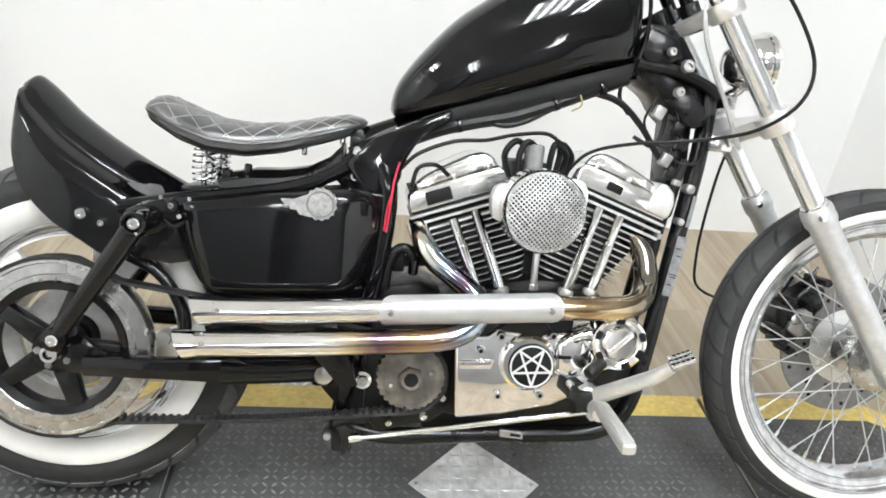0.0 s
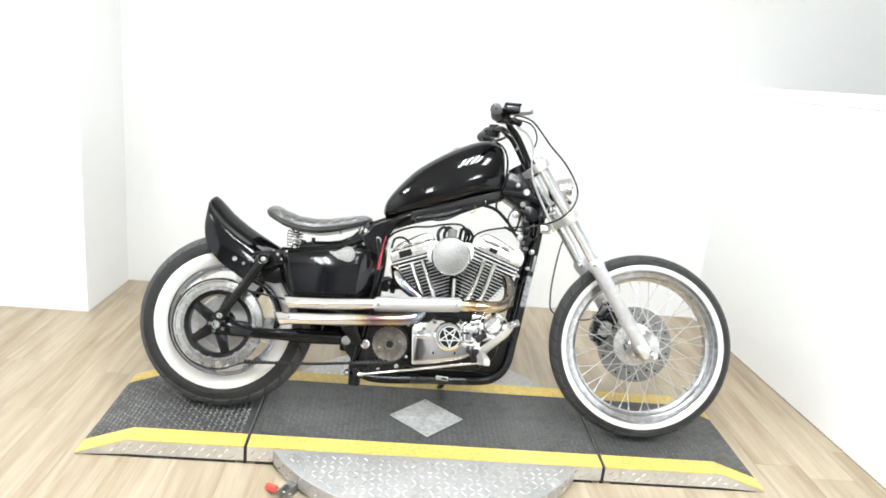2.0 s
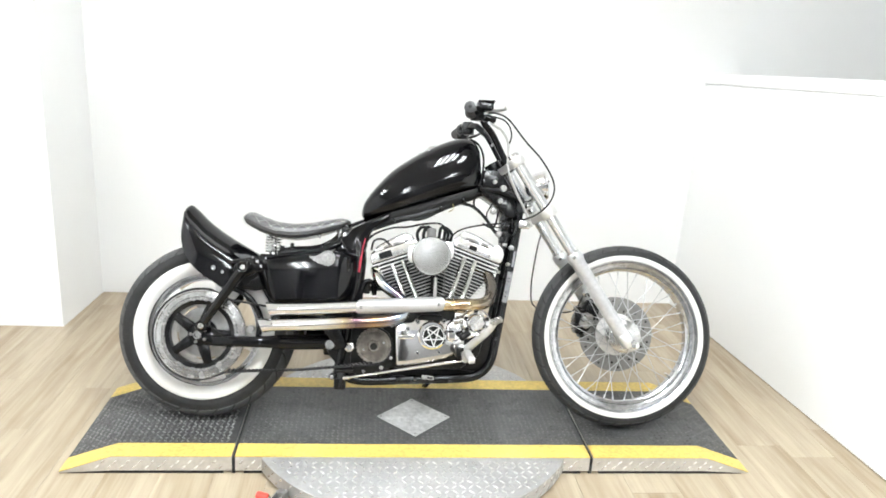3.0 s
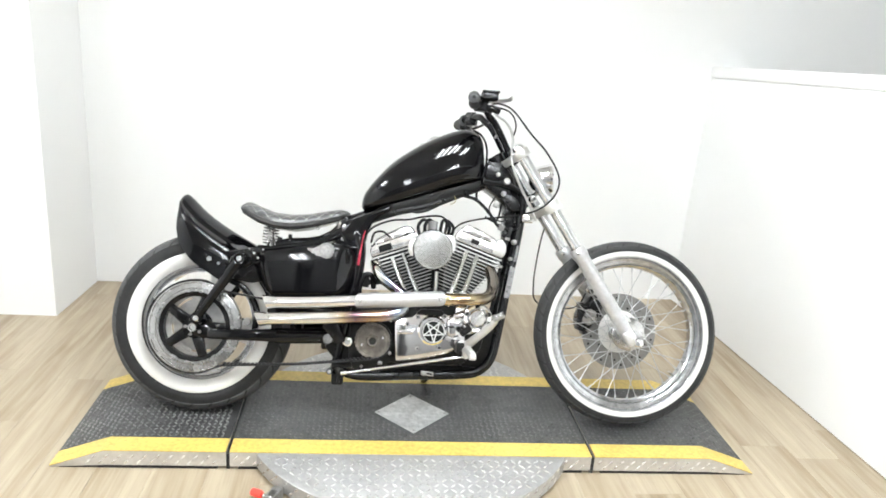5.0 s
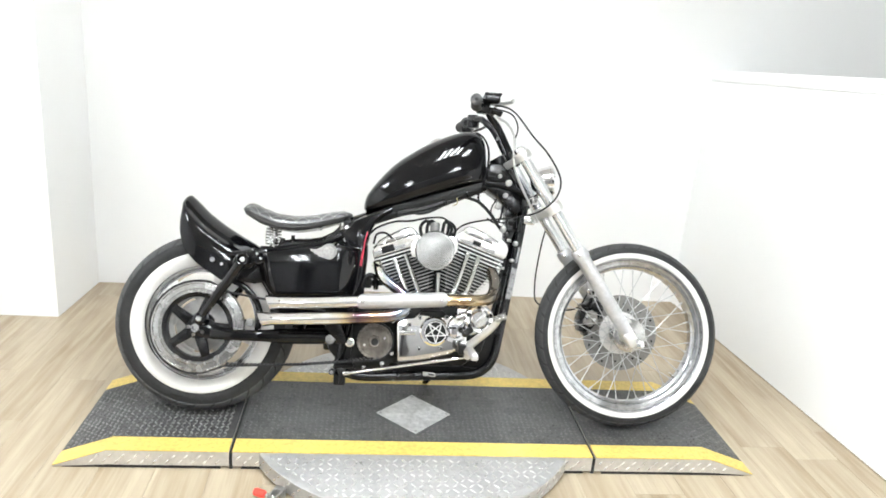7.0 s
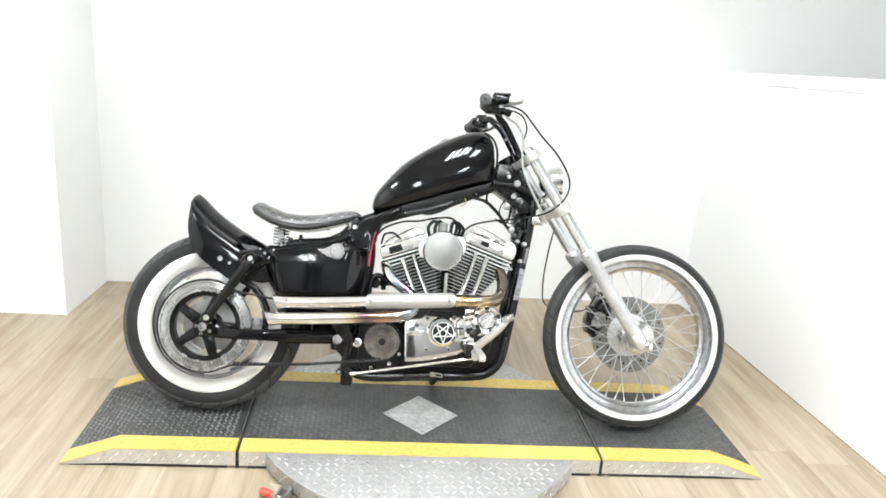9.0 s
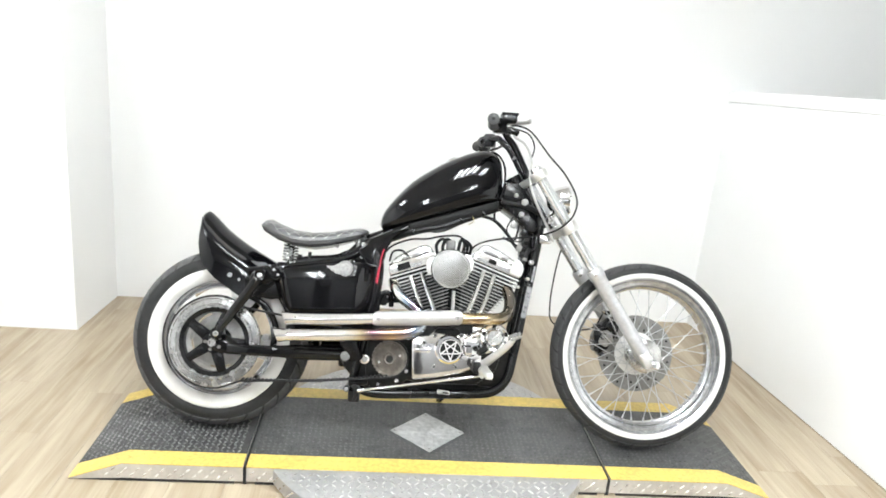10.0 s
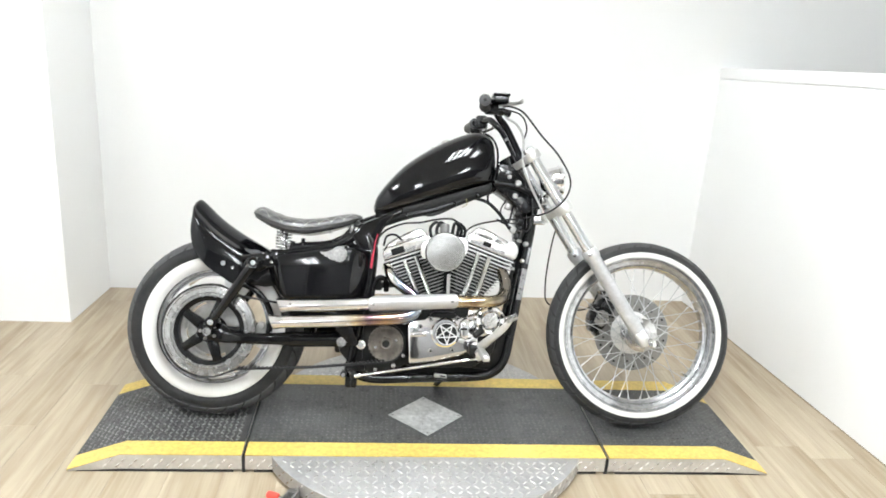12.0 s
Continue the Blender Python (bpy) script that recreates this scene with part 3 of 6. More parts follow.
# ---- motorcycle: x forward, y to its left, z up, leaning on its stand ----
bike = thing("motorcycle", "black custom bobber motorcycle with whitewall tyres leaning on its stand", "motorcycle", pose(-0.82, 0.275, 0.068, -18.5, 0, -1.83))
RW, FW = (0.0, 0.0, 0.308), (1.562, 0.0, 0.346)


def tyre_profile(r_bead, r_out, half, n=9):
    """Closed tyre section: (radius, across)."""
    pts = []
    mid = (r_bead + r_out) / 2 + 0.004
    rh = r_out - mid
    for k in range(n * 2 + 1):
        a = math.pi * (k / (n * 2))
        c, s = math.cos(a), math.sin(a)
        pts.append((mid + rh * abs(s) ** 0.85, -half * (abs(c) ** 0.8) * (1 if c > 0 else -1)))
    pts.append((r_bead, half * 0.62))
    pts.append((r_bead, -half * 0.62))
    return pts


def tread(name, parent, centre, r_bead, r_out, half, count, skew, rows, mat, fill=0.86):
    """Tread blocks on the crown and shoulders, with open grooves, as one mesh."""
    verts, faces = [], []
    for side, (a0, a1) in rows:
        for i in range(count):
            base = 2 * math.pi * i / count
            w = 2 * math.pi / count * fill
            ids = []
            n = 4
            for k in range(n + 1):
                f = a0 + (a1 - a0) * k / n
                middle = (r_bead + r_out) / 2 + 0.004
                rr = middle + (r_out - middle) * (1 - min(1.0, abs(f)) ** 2.5) ** 0.425
                for j in range(3):
                    th = base + w * (j / 2 - 0.5) + skew * abs(f)
                    for lift, swell in ((0.0018, 1.012), (-0.006, 0.96)):
                        ids.append(len(verts))
                        R = rr + lift
                        verts.append((centre[0] + R * math.cos(th), centre[1] + f * half * swell, centre[2] + R * math.sin(th)))
            at = lambda k, j, l: ids[(k * 3 + j) * 2 + l]
            for k in range(n):
                for j in range(2):
                    faces.append((at(k, j, 0), at(k, j + 1, 0), at(k + 1, j + 1, 0), at(k + 1, j, 0)))
                faces.append((at(k, 0, 0), at(k + 1, 0, 0), at(k + 1, 0, 1), at(k, 0, 1)))
                faces.append((at(k, 2, 0), at(k, 2, 1), at(k + 1, 2, 1), at(k + 1, 2, 0)))
            for j in range(2):
                faces.append((at(0, j, 0), at(0, j, 1), at(0, j + 1, 1), at(0, j + 1, 0)))
                faces.append((at(n, j, 0), at(n, j + 1, 0), at(n, j + 1, 1), at(n, j, 1)))
    me = bpy.data.meshes.new(name)
    me.from_pydata(verts, [], faces)
    me.materials.append(mat)
    me.shade_smooth()
    me.set_sharp_from_angle(angle=radians(40))
    ob = new(name, me)
    ob.parent = parent
    return tagged(ob, "grooved tread blocks", "", "", "stuff")


# front wheel
fw = part("front_wheel", join(lathe([(0, -0.060), (0.022, -0.060), (0.024, -0.052), (0.054, -0.050), (0.062, -0.046), (0.062, -0.038), (0.030, -0.030),
                                      (0.026, 0.030), (0.050, 0.036), (0.050, 0.044), (0.024, 0.046), (0.022, 0.060), (0, 0.060)], FW, (0, 1, 0), 40)), M_PULLEY, bike, "polished hub of the laced front wheel")
part("tyre", lathe(tyre_profile(0.272, 0.3435, 0.047), FW, (0, 1, 0), 96, True), M_TYRE, fw, "black rubber tyre")
part("whitewall", lathe([(0.289, -0.0412), (0.290, -0.0428), (0.296, -0.0448), (0.305, -0.0465), (0.3075, -0.0455), (0.3075, -0.040), (0.289, -0.034)], FW, (0, 1, 0), 96, True), M_WHITEWALL, fw, "bright white sidewall band")
part("rim", lathe([(0.2895, -0.0395), (0.2885, -0.0428), (0.2840, -0.0418), (0.279, -0.034), (0.270, -0.0315), (0.262, -0.0285), (0.257, -0.020), (0.249, -0.0155), (0.2465, 0.0), (0.249, 0.0155), (0.257, 0.020),
                   (0.262, 0.0285), (0.270, 0.0315), (0.279, 0.032), (0.280, 0.036), (0.275, 0.034), (0.264, 0.031), (0.262, 0.0), (0.264, -0.031), (0.277, -0.034)], FW, (0, 1, 0), 96, True), M_RIM, fw, "chrome steel rim")
for r, v in ((0.2868, -0.0432), (0.2745, -0.0338)):
    part("rim_groove", lathe([(r - 0.0009, v + 0.0015), (r - 0.0009, v), (r + 0.0009, v - 0.0004), (r + 0.0009, v + 0.0015)], FW, (0, 1, 0), 96, True), M_DULL, fw, "dull line round the rim")
tread("tread_pattern", fw, FW, 0.272, 0.3435, 0.047, 34, 0.12, ((-1, (-0.93, -0.10)), (1, (0.10, 0.93))), M_FRONTRUB)
for k in range(40):
    pair, inner = k // 2, k % 2
    side = -1 if pair % 2 else 1
    th = 2 * math.pi * (k + 0.5) / 40
    lean = radians(62) * (1 if inner else -1)
    rh = 0.058 if side < 0 else 0.046
    a = (FW[0] + rh * math.cos(th - lean), side * (0.042 if side < 0 else 0.040), FW[2] + rh * math.sin(th - lean))
    b = (FW[0] + 0.250 * math.cos(th), side * 0.004, FW[2] + 0.250 * math.sin(th))
    av, bv = Vector(a), Vector(b)
    part("spoke", join(tube([av, bv], 0.00145, 6), tube([bv - (bv - av).normalized() * 0.016, bv], 0.0032, 6)), M_SPOKE, fw)
# brake disc with its drillings shown as dark holes
disc = part("brake_disc", lathe([(0.075, 0.062), (0.144, 0.062), (0.146, 0.064), (0.144, 0.067), (0.075, 0.067)], FW, (0, 1, 0), 64, True), M_DISC, fw, "drilled steel brake disc")
part("disc_carrier", lathe([(0.03, 0.050), (0.082, 0.060), (0.082, 0.066), (0.03, 0.066)], FW, (0, 1, 0), 40, True), M_BRUSH, fw)
hole = lathe([(0.0, 0.0), (0.0045, 0.0), (0.0045, 0.0006)], (0, 0, 0), (0, 1, 0), 8)
first_hole = part("disc_hole", hole, M_DARK, fw)
first_hole.location = (FW[0] + 0.094, 0.0613, FW[2])
for k in range(1, 30):
    th = 2 * math.pi * k / 30
    rr = 0.094 + 0.018 * (k % 3)
    more = new("disc_hole", first_hole.data)
    more.parent = fw
    more.location = (FW[0] + rr * math.cos(th), 0.0613, FW[2] + rr * math.sin(th))
part("axle_nut", rod((FW[0] + 0.002, -0.166, FW[2] - 0.021), (FW[0] + 0.002, -0.146, FW[2] - 0.021), 0.016, 6, 0.002), M_CHROME, fw)
part("axle", rod((FW[0] - 0.003, -0.158, FW[2] - 0.012), (FW[0], 0.158, FW[2]), 0.010, 14), M_CHROME, fw)
part("valve", tube([(FW[0] + 0.20, 0, FW[2] - 0.155), (FW[0] + 0.178, -0.004, FW[2] - 0.138)], 0.0035, 8), M_WORN, fw)

fw.location = (-0.0055, -0.025, -0.001)

# rear wheel
TW = (0.004, 0.0, 0.317)
rw = part("rear_wheel", lathe([(0, -0.085), (0.040, -0.085), (0.046, -0.075), (0.044, 0.06), (0, 0.06)], RW, (0, 1, 0), 40), M_SATIN, bike, "black hub of the rear wheel")
part("tyre", lathe(tyre_profile(0.195, 0.3155, 0.086), TW, (0, 1, 0), 96, True), M_TYRE, rw, "wide black rubber tyre")
part("whitewall", lathe([(0.200, -0.064), (0.206, -0.076), (0.220, -0.084), (0.234, -0.0875), (0.246, -0.0878), (0.2485, -0.086), (0.2485, -0.070), (0.200, -0.055)], TW, (0, 1, 0), 96, True), M_WHITEWALL, rw, "broad white sidewall band")
part("rim", lathe([(0.204, -0.068), (0.202, -0.074), (0.195, -0.073), (0.190, -0.064), (0.187, -0.060), (0.185, -0.054), (0.184, -0.050), (0.184, 0.054), (0.186, 0.061), (0.190, 0.064),
                   (0.202, 0.072), (0.204, 0.060), (0.196, 0.056), (0.192, 0.0), (0.196, -0.056)], TW, (0, 1, 0), 96, True), M_CHROME, rw, "bright chrome cast rim")
part("rim_face", lathe([(0.1995, -0.077), (0.195, -0.072), (0.191, -0.058), (0.187, -0.052), (0.183, -0.056), (0.181, -0.062), (0.178, -0.062), (0.178, -0.048), (0.190, -0.044), (0.1995, -0.062)], TW, (0, 1, 0), 96, True), M_CHROME, rw, "chrome outer ring of the cast rim")
web = part("wheel_web", lathe([(0.136, -0.062), (0.128, -0.060), (0.102, -0.054), (0.102, -0.044), (0.128, -0.048), (0.136, -0.048)], RW, (0, 1, 0), 96, True), M_WEB, rw, "polished web ring of the cast wheel")
part("wheel_centre", lathe([(0.094, -0.056), (0.094, 0.03), (0.04, 0.05), (0.04, -0.064), (0.06, -0.060)], RW, (0, 1, 0), 48, True), M_WEB, rw, "polished centre of the cast wheel")
for r0, r1, cnt, ang, ph in ((0.134, 0.184, 5, 13, 0.89), (0.092, 0.104, 5, 14, 0.30)):
    for k in range(cnt):
        th = 2 * math.pi * (k + ph) / cnt
        w = radians(ang)
        n = 5
        inn = [(RW[0] + r0 * math.cos(th - w + 2 * w * q / n), RW[2] + r0 * math.sin(th - w + 2 * w * q / n)) for q in range(n + 1)]
        out = [(RW[0] + r1 * math.cos(th + w * 1.3 - 2.3 * w * q / n), RW[2] + r1 * math.sin(th + w * 1.3 - 2.3 * w * q / n)) for q in range(n + 1)]
        part("wheel_spoke", prism(inn + out, -0.0615, -0.046, 0.002), M_WEB, rw)
tread("tread_pattern", rw, TW, 0.195, 0.3155, 0.086, 28, 0.34, ((-1, (-0.91, -0.5)), (-1, (-0.44, -0.05)), (1, (0.05, 0.44)), (1, (0.5, 0.96))), M_TREADRUB, 0.86)
PV = -0.126
pulley = part("belt_pulley", lathe([(0.118, PV - 0.010), (0.121, PV - 0.013), (0.131, PV - 0.013), (0.133, PV - 0.0105), (0.150, PV - 0.0095), (0.152, PV - 0.013), (0.1565, PV - 0.0125), (0.1575, PV - 0.008), (0.1575, PV + 0.020), (0.118, PV + 0.020)], RW, (0, 1, 0), 96, True), M_PULLEY, rw, "grey metal belt pulley ring")
part("pulley_band", lathe([(0.104, PV - 0.009), (0.1185, PV - 0.013), (0.1185, PV + 0.018), (0.104, PV + 0.018)], RW, (0, 1, 0), 72, True), M_SATIN, rw, "black inner ring of the pulley")
for k in range(5):
    th = 2 * math.pi * k / 5 + radians(72)
    e = Vector((math.cos(th), 0, math.sin(th)))
    s = Vector((-math.sin(th), 0, math.cos(th)))
    c = Vector((RW[0], 0, RW[2]))
    out = [c + e * 0.03 - s * 0.020, c + e * 0.107 - s * 0.014, c + e * 0.107 + s * 0.014, c + e * 0.03 + s * 0.020]
    part("pulley_spoke", prism([(p.x, p.z) for p in out], PV - 0.014, PV + 0.008, 0.004), M_SATIN, rw)
part("pulley_hub", lathe([(0, PV - 0.022), (0.036, PV - 0.022), (0.040, PV - 0.016), (0.042, PV + 0.02), (0, PV + 0.02)], RW, (0, 1, 0), 36), M_SATIN, rw)
for k in range(5):
    th = 2 * math.pi * (k + 0.5) / 5 + radians(72)
    bolt((RW[0] + 0.027 * math.cos(th), PV - 0.022, RW[2] + 0.027 * math.sin(th)), 0.006, M_DULL, rw)
for k in range(20):
    th = 2 * math.pi * k / 20
    part("rivet", lathe([(0, PV - 0.0135), (0.0022, PV - 0.0135), (0.0026, PV - 0.0118)], (RW[0] + 0.126 * math.cos(th), 0, RW[2] + 0.126 * math.sin(th)), (0, 1, 0), 8), M_DULL, rw)
part("axle_nut", join(lathe([(0.009, -0.172), (0.014, -0.172), (0.0165, -0.168), (0.0165, -0.150), (0.0, -0.150), (0.0, -0.165), (0.009, -0.165)], RW, (0, 1, 0), 18)), M_WORN, rw, "hollow axle end")

# drive belt with teeth on its inner face
FP = (0.614, 0.0, 0.286)
belt_line = [(FP[0], PV, FP[2] - 0.066), (0.36, PV, 0.192), (0.10, PV, 0.177)]
arc = [(RW[0] + 0.161 * math.cos(a), PV, RW[2] + 0.161 * math.sin(a)) for a in [radians(d) for d in range(-80, -281, -10)]]
over = [(0.10, PV, 0.432), (0.36, PV, 0.395)]
front_arc = [(FP[0] + 0.066 * math.cos(a), PV, FP[2] + 0.066 * math.sin(a)) for a in [radians(d) for d in range(80, -91, -15)]]
loop = [belt_line[1], belt_line[2]] + arc + [over[0], over[1]] + front_arc
secs = loop + [loop[0]]
n = len(secs)
rings = []
for i, p in enumerate(secs):
    q = Vector(secs[(i + 1) % (n - 1)]) - Vector(secs[(i - 1) % (n - 1)])
    q.normalize()
    nrm = Vector((-q.z, 0, q.x))
    p = Vector(p)
    rings.append([p + nrm * 0.003 + Vector((0, -0.012, 0)), p + nrm * 0.003 + Vector((0, 0.014, 0)), p - nrm * 0.003 + Vector((0, 0.014, 0)), p - nrm * 0.003 + Vector((0, -0.012, 0))])
belt = part("drive_belt", loft(rings, caps=False), M_TYRE, bike, "toothed black rubber drive belt")
a, b = Vector(belt_line[0]), Vector(belt_line[2])
for k in range(38):
    p = a + (b - a) * (k + 0.5) / 38 + Vector((0, 0, 0.0055 - 0.012 * math.sin(math.pi * (k + 0.5) / 38)))
    part("belt_tooth", box((p.x - 0.0038, PV - 0.0125, p.z - 0.003), (p.x + 0.0038, PV + 0.013, p.z + 0.0055), 0.0015, 1), M_TYRE, belt)
# front pulley and its backing plate
eng_plate = part("sprocket_plate", prism([(0.53, 0.20), (0.56, 0.165), (0.66, 0.19), (0.70, 0.225), (0.70, 0.375), (0.60, 0.385), (0.53, 0.35)], -0.105, -0.06, 0.008), M_DIRTY, bike, "dusty black plate behind the front pulley")
teeth = []
for k in range(29 * 4):
    th = 2 * math.pi * k / (29 * 4)
    teeth.append((FP[0] + (0.0635 if k % 4 in (0, 1) else 0.0600) * math.cos(th), FP[2] + (0.0635 if k % 4 in (0, 1) else 0.0600) * math.sin(th)))
fp = part("front_pulley", prism(teeth, -0.132, -0.105), M_RUST, bike, "oily toothed steel front pulley")
part("pulley_face", lathe([(0.020, -0.139), (0.046, -0.138), (0.052, -0.1345), (0.052, -0.130), (0.02, -0.130)], FP, (0, 1, 0), 48, True), M_RUST, fp)
part("pulley_nut", rod((FP[0], -0.146, FP[2]), (FP[0], -0.134, FP[2]), 0.0245, 6, 0.003), M_RUSTHUB, fp, "rusty hexagonal nut")
part("shaft_end", lathe([(0.013, -0.1475), (0.018, -0.1495), (0.021, -0.1465), (0.021, -0.142)], FP, (0, 1, 0), 20), M_RUST, fp)
part("shaft_recess", lathe([(0.0, -0.1465), (0.0145, -0.1465)], FP, (0, 1, 0), 16), M_DIRTY, fp)
for th in (20, 200):
    bolt((FP[0] + 0.038 * math.cos(radians(th)), -0.138, FP[2] + 0.038 * math.sin(radians(th))), 0.005, M_WORN, fp)
for u, w, r in ((0.526, 0.281, 0.014), (0.644, 0.206, 0.010), (0.677, 0.243, 0.008), (0.58, 0.19, 0.008), (0.675, 0.36, 0.008)):
    bolt((u, -0.105, w), r, M_WORN, bike, h=0.012)

# ---- frame ----
frame_body = part("frame", join(
    tube([(0.482, -0.062, 0.672), (0.56, -0.062, 0.715), (0.66, -0.058, 0.755), (0.80, -0.052, 0.800), (0.93, -0.045, 0.850), (1.05, -0.03, 0.895)], 0.019, 14, 6),
    tube([(0.482, 0.062, 0.672), (0.56, 0.062, 0.715), (0.66, 0.058, 0.755), (0.80, 0.052, 0.800), (0.93, 0.045, 0.850), (1.05, 0.03, 0.895)], 0.019, 14, 6),
    tube([(0.50, 0, 0.70), (0.72, 0, 0.79), (1.05, 0, 0.925)], 0.026, 14, 6)), M_BLACK, bike, "gloss black tubular steel frame")
for s in (-1, 1):
    part("down_tube", tube([(1.142, s * 0.045, 0.85), (1.132, s * 0.055, 0.74), (1.110, s * 0.064, 0.60), (1.090, s * 0.070, 0.48), (1.066, s * 0.075, 0.33), (1.045, s * 0.080, 0.235), (1.00, s * 0.085, 0.187),
                            (0.93, s * 0.085, 0.172), (0.75, s * 0.085, 0.162), (0.58, s * 0.085, 0.153), (0.50, s * 0.085, 0.17)], 0.0165, 14, 6), M_SATIN, frame_body)
    part("rear_down_tube", tube([(0.52, s * 0.085, 0.70), (0.548, s * 0.10, 0.63), (0.545, s * 0.10, 0.52), (0.525, s * 0.095, 0.40), (0.50, s * 0.09, 0.26), (0.485, s * 0.085, 0.16)], 0.0185, 14, 6), M_BLACK, frame_body)
    part("sub_frame_rail", tube([(0.10, s * 0.135, 0.562), (0.20, s * 0.130, 0.582), (0.36, s * 0.112, 0.608), (0.45, s * 0.10, 0.64), (0.52, s * 0.085, 0.69)], 0.0125, 12, 6), M_BLACK, frame_body)
    part("gusset", prism([(0.46, 0.665), (0.50, 0.705), (0.60, 0.752), (0.585, 0.70), (0.565, 0.655), (0.565, 0.60), (0.535, 0.60), (0.52, 0.64)], s * 0.075 - 0.018, s * 0.075 + 0.018, 0.007), M_BLACK, frame_body)
part("seat_gusset", prism([(0.445, 0.640), (0.490, 0.600), (0.545, 0.598), (0.572, 0.640), (0.575, 0.690), (0.545, 0.705), (0.50, 0.695)], -0.092, 0.092, 0.010), M_BLACK, frame_body)
part("frame_casting", prism([(0.470, 0.662), (0.520, 0.712), (0.655, 0.772), (0.652, 0.748), (0.622, 0.733), (0.600, 0.713), (0.584, 0.688), (0.570, 0.655), (0.558, 0.600), (0.548, 0.520), (0.534, 0.450), (0.508, 0.450), (0.512, 0.600)], -0.112, -0.060, 0.012, 3), M_BLACK, frame_body, "broad black frame casting beside the side cover")
# Black plate added to fill the dark band between tank and rail.
part("rail_cover", prism([(0.600, 0.726), (0.66, 0.748), (0.72, 0.762), (0.80, 0.782), (0.88, 0.812), (0.97, 0.848), (0.975, 0.880), (0.90, 0.856), (0.78, 0.818), (0.66, 0.776), (0.600, 0.752)], -0.093, -0.066, 0.004), M_DARK, frame_body, "black filler plate added along the frame rail")
part("casting_ridge", tube([(0.505, -0.110, 0.612), (0.530, -0.114, 0.610), (0.553, -0.110, 0.606)], 0.006, 10, 4), M_BLACK, frame_body)
neck = part("steering_neck", tube([(1.032, 0, 0.985), (1.150, 0, 0.790)], 0.031, 24), M_SATIN, frame_body)
part("neck_gusset", prism([(0.965, 0.905), (1.00, 0.955), (1.06, 0.955), (1.10, 0.895), (1.125, 0.82), (1.095, 0.77), (1.06, 0.80), (1.04, 0.83), (0.985, 0.865)], -0.066, 0.066, 0.010), M_SATIN, frame_body)
for u, w, r in ((1.067, 0.880, 0.0125), (1.034, 0.903, 0.008), (1.057, 0.834, 0.010)):
    bolt((u, -0.100, w), r, M_DULL, bike, h=0.012)
part("coil_bracket", prism([(0.985, 0.92), (1.0, 0.945), (1.05, 0.93), (1.07, 0.89), (1.03, 0.88), (0.99, 0.885)], -0.090, -0.060, 0.006), M_SATIN, bike)
for u, w in ((0.492, 0.684), (0.490, 0.640)):
    bolt((u, -0.100, w), 0.009, M_WORN, bike, h=0.008)
part("swing_arm", join(prism([(0.05, 0.270), (0.05, 0.305), (0.20, 0.308), (0.31, 0.318), (0.33, 0.305), (0.31, 0.268), (0.20, 0.270)], -0.165, -0.140, 0.005),
                       prism([(-0.02, 0.285), (-0.02, 0.335), (0.05, 0.335), (0.09, 0.305), (0.09, 0.270), (0.03, 0.270)], -0.150, -0.138, 0.004),
                       tube([(0.28, -0.150, 0.290), (0.36, -0.135, 0.291), (0.47, -0.115, 0.294)], 0.027, 14, 6),
                       tube([(0.0, 0.135, 0.303), (0.2, 0.135, 0.300), (0.47, 0.11, 0.300)], 0.019, 12, 6), rod((0.47, -0.12, 0.30), (0.47, 0.12, 0.30), 0.034, 20, 0.004)), M_BLACK, bike, "black steel swing arm")
part("rear_strut", join(tube([(0.019, -0.184, 0.345), (0.152, -0.220, 0.541)], [0.0135, 0.0195], 18), rod((0.018, -0.197, 0.342), (0.018, -0.145, 0.342), 0.021, 20, 0.003),
                        rod((0.158, -0.238, 0.551), (0.158, -0.135, 0.551), 0.0185, 24, 0.004)), M_BLACK, bike, "solid black rear strut")
part("rear_strut", tube([(0.015, 0.19, 0.345), (0.15, 0.19, 0.54)], [0.0135, 0.019], 12), M_BLACK, bike)
bolt((0.158, -0.238, 0.551), 0.0105, M_WORN, bike, h=0.007)
part("strut_eye", lathe([(0.0135, -0.237), (0.0140, -0.245), (0.0175, -0.2465), (0.0195, -0.244), (0.0195, -0.230), (0.0135, -0.230)], (0.158, 0, 0.551), (0, 1, 0), 28), M_BLACK, bike, "black ring round the strut bolt")
bolt((0.018, -0.197, 0.342), 0.010, M_WORN, bike, h=0.007)
part("strut_mount", prism([(0.105, 0.535), (0.115, 0.562), (0.145, 0.578), (0.22, 0.592), (0.225, 0.566), (0.195, 0.540), (0.165, 0.520), (0.130, 0.515)], -0.150, -0.118, 0.007), M_SATIN, bike, "black fender strut bracket")

part("inner_guard", prism([(0.100, 0.505), (0.125, 0.474), (0.180, 0.466), (0.222, 0.474), (0.25, 0.500), (0.25, 0.545), (0.13, 0.530)], -0.120, -0.112, 0.002), M_SATIN, bike, "black inner guard plate under the frame rail")
part("mount_clamp", join(rod((0.192, -0.160, 0.572), (0.192, -0.130, 0.572), 0.011, 14, 0.003), tube([(0.180, -0.150, 0.548), (0.196, -0.156, 0.538), (0.214, -0.152, 0.548), (0.216, -0.148, 0.566)], 0.0045, 8, 4)), M_SATIN, bike, "black clamp on the frame rail")
for u, w, r in ((0.192, 0.572, 0.006), (0.206, 0.556, 0.005), (0.176, 0.586, 0.004), (0.222, 0.586, 0.004)):
    bolt((u, -0.158, w), r, M_WORN, bike, h=0.005)

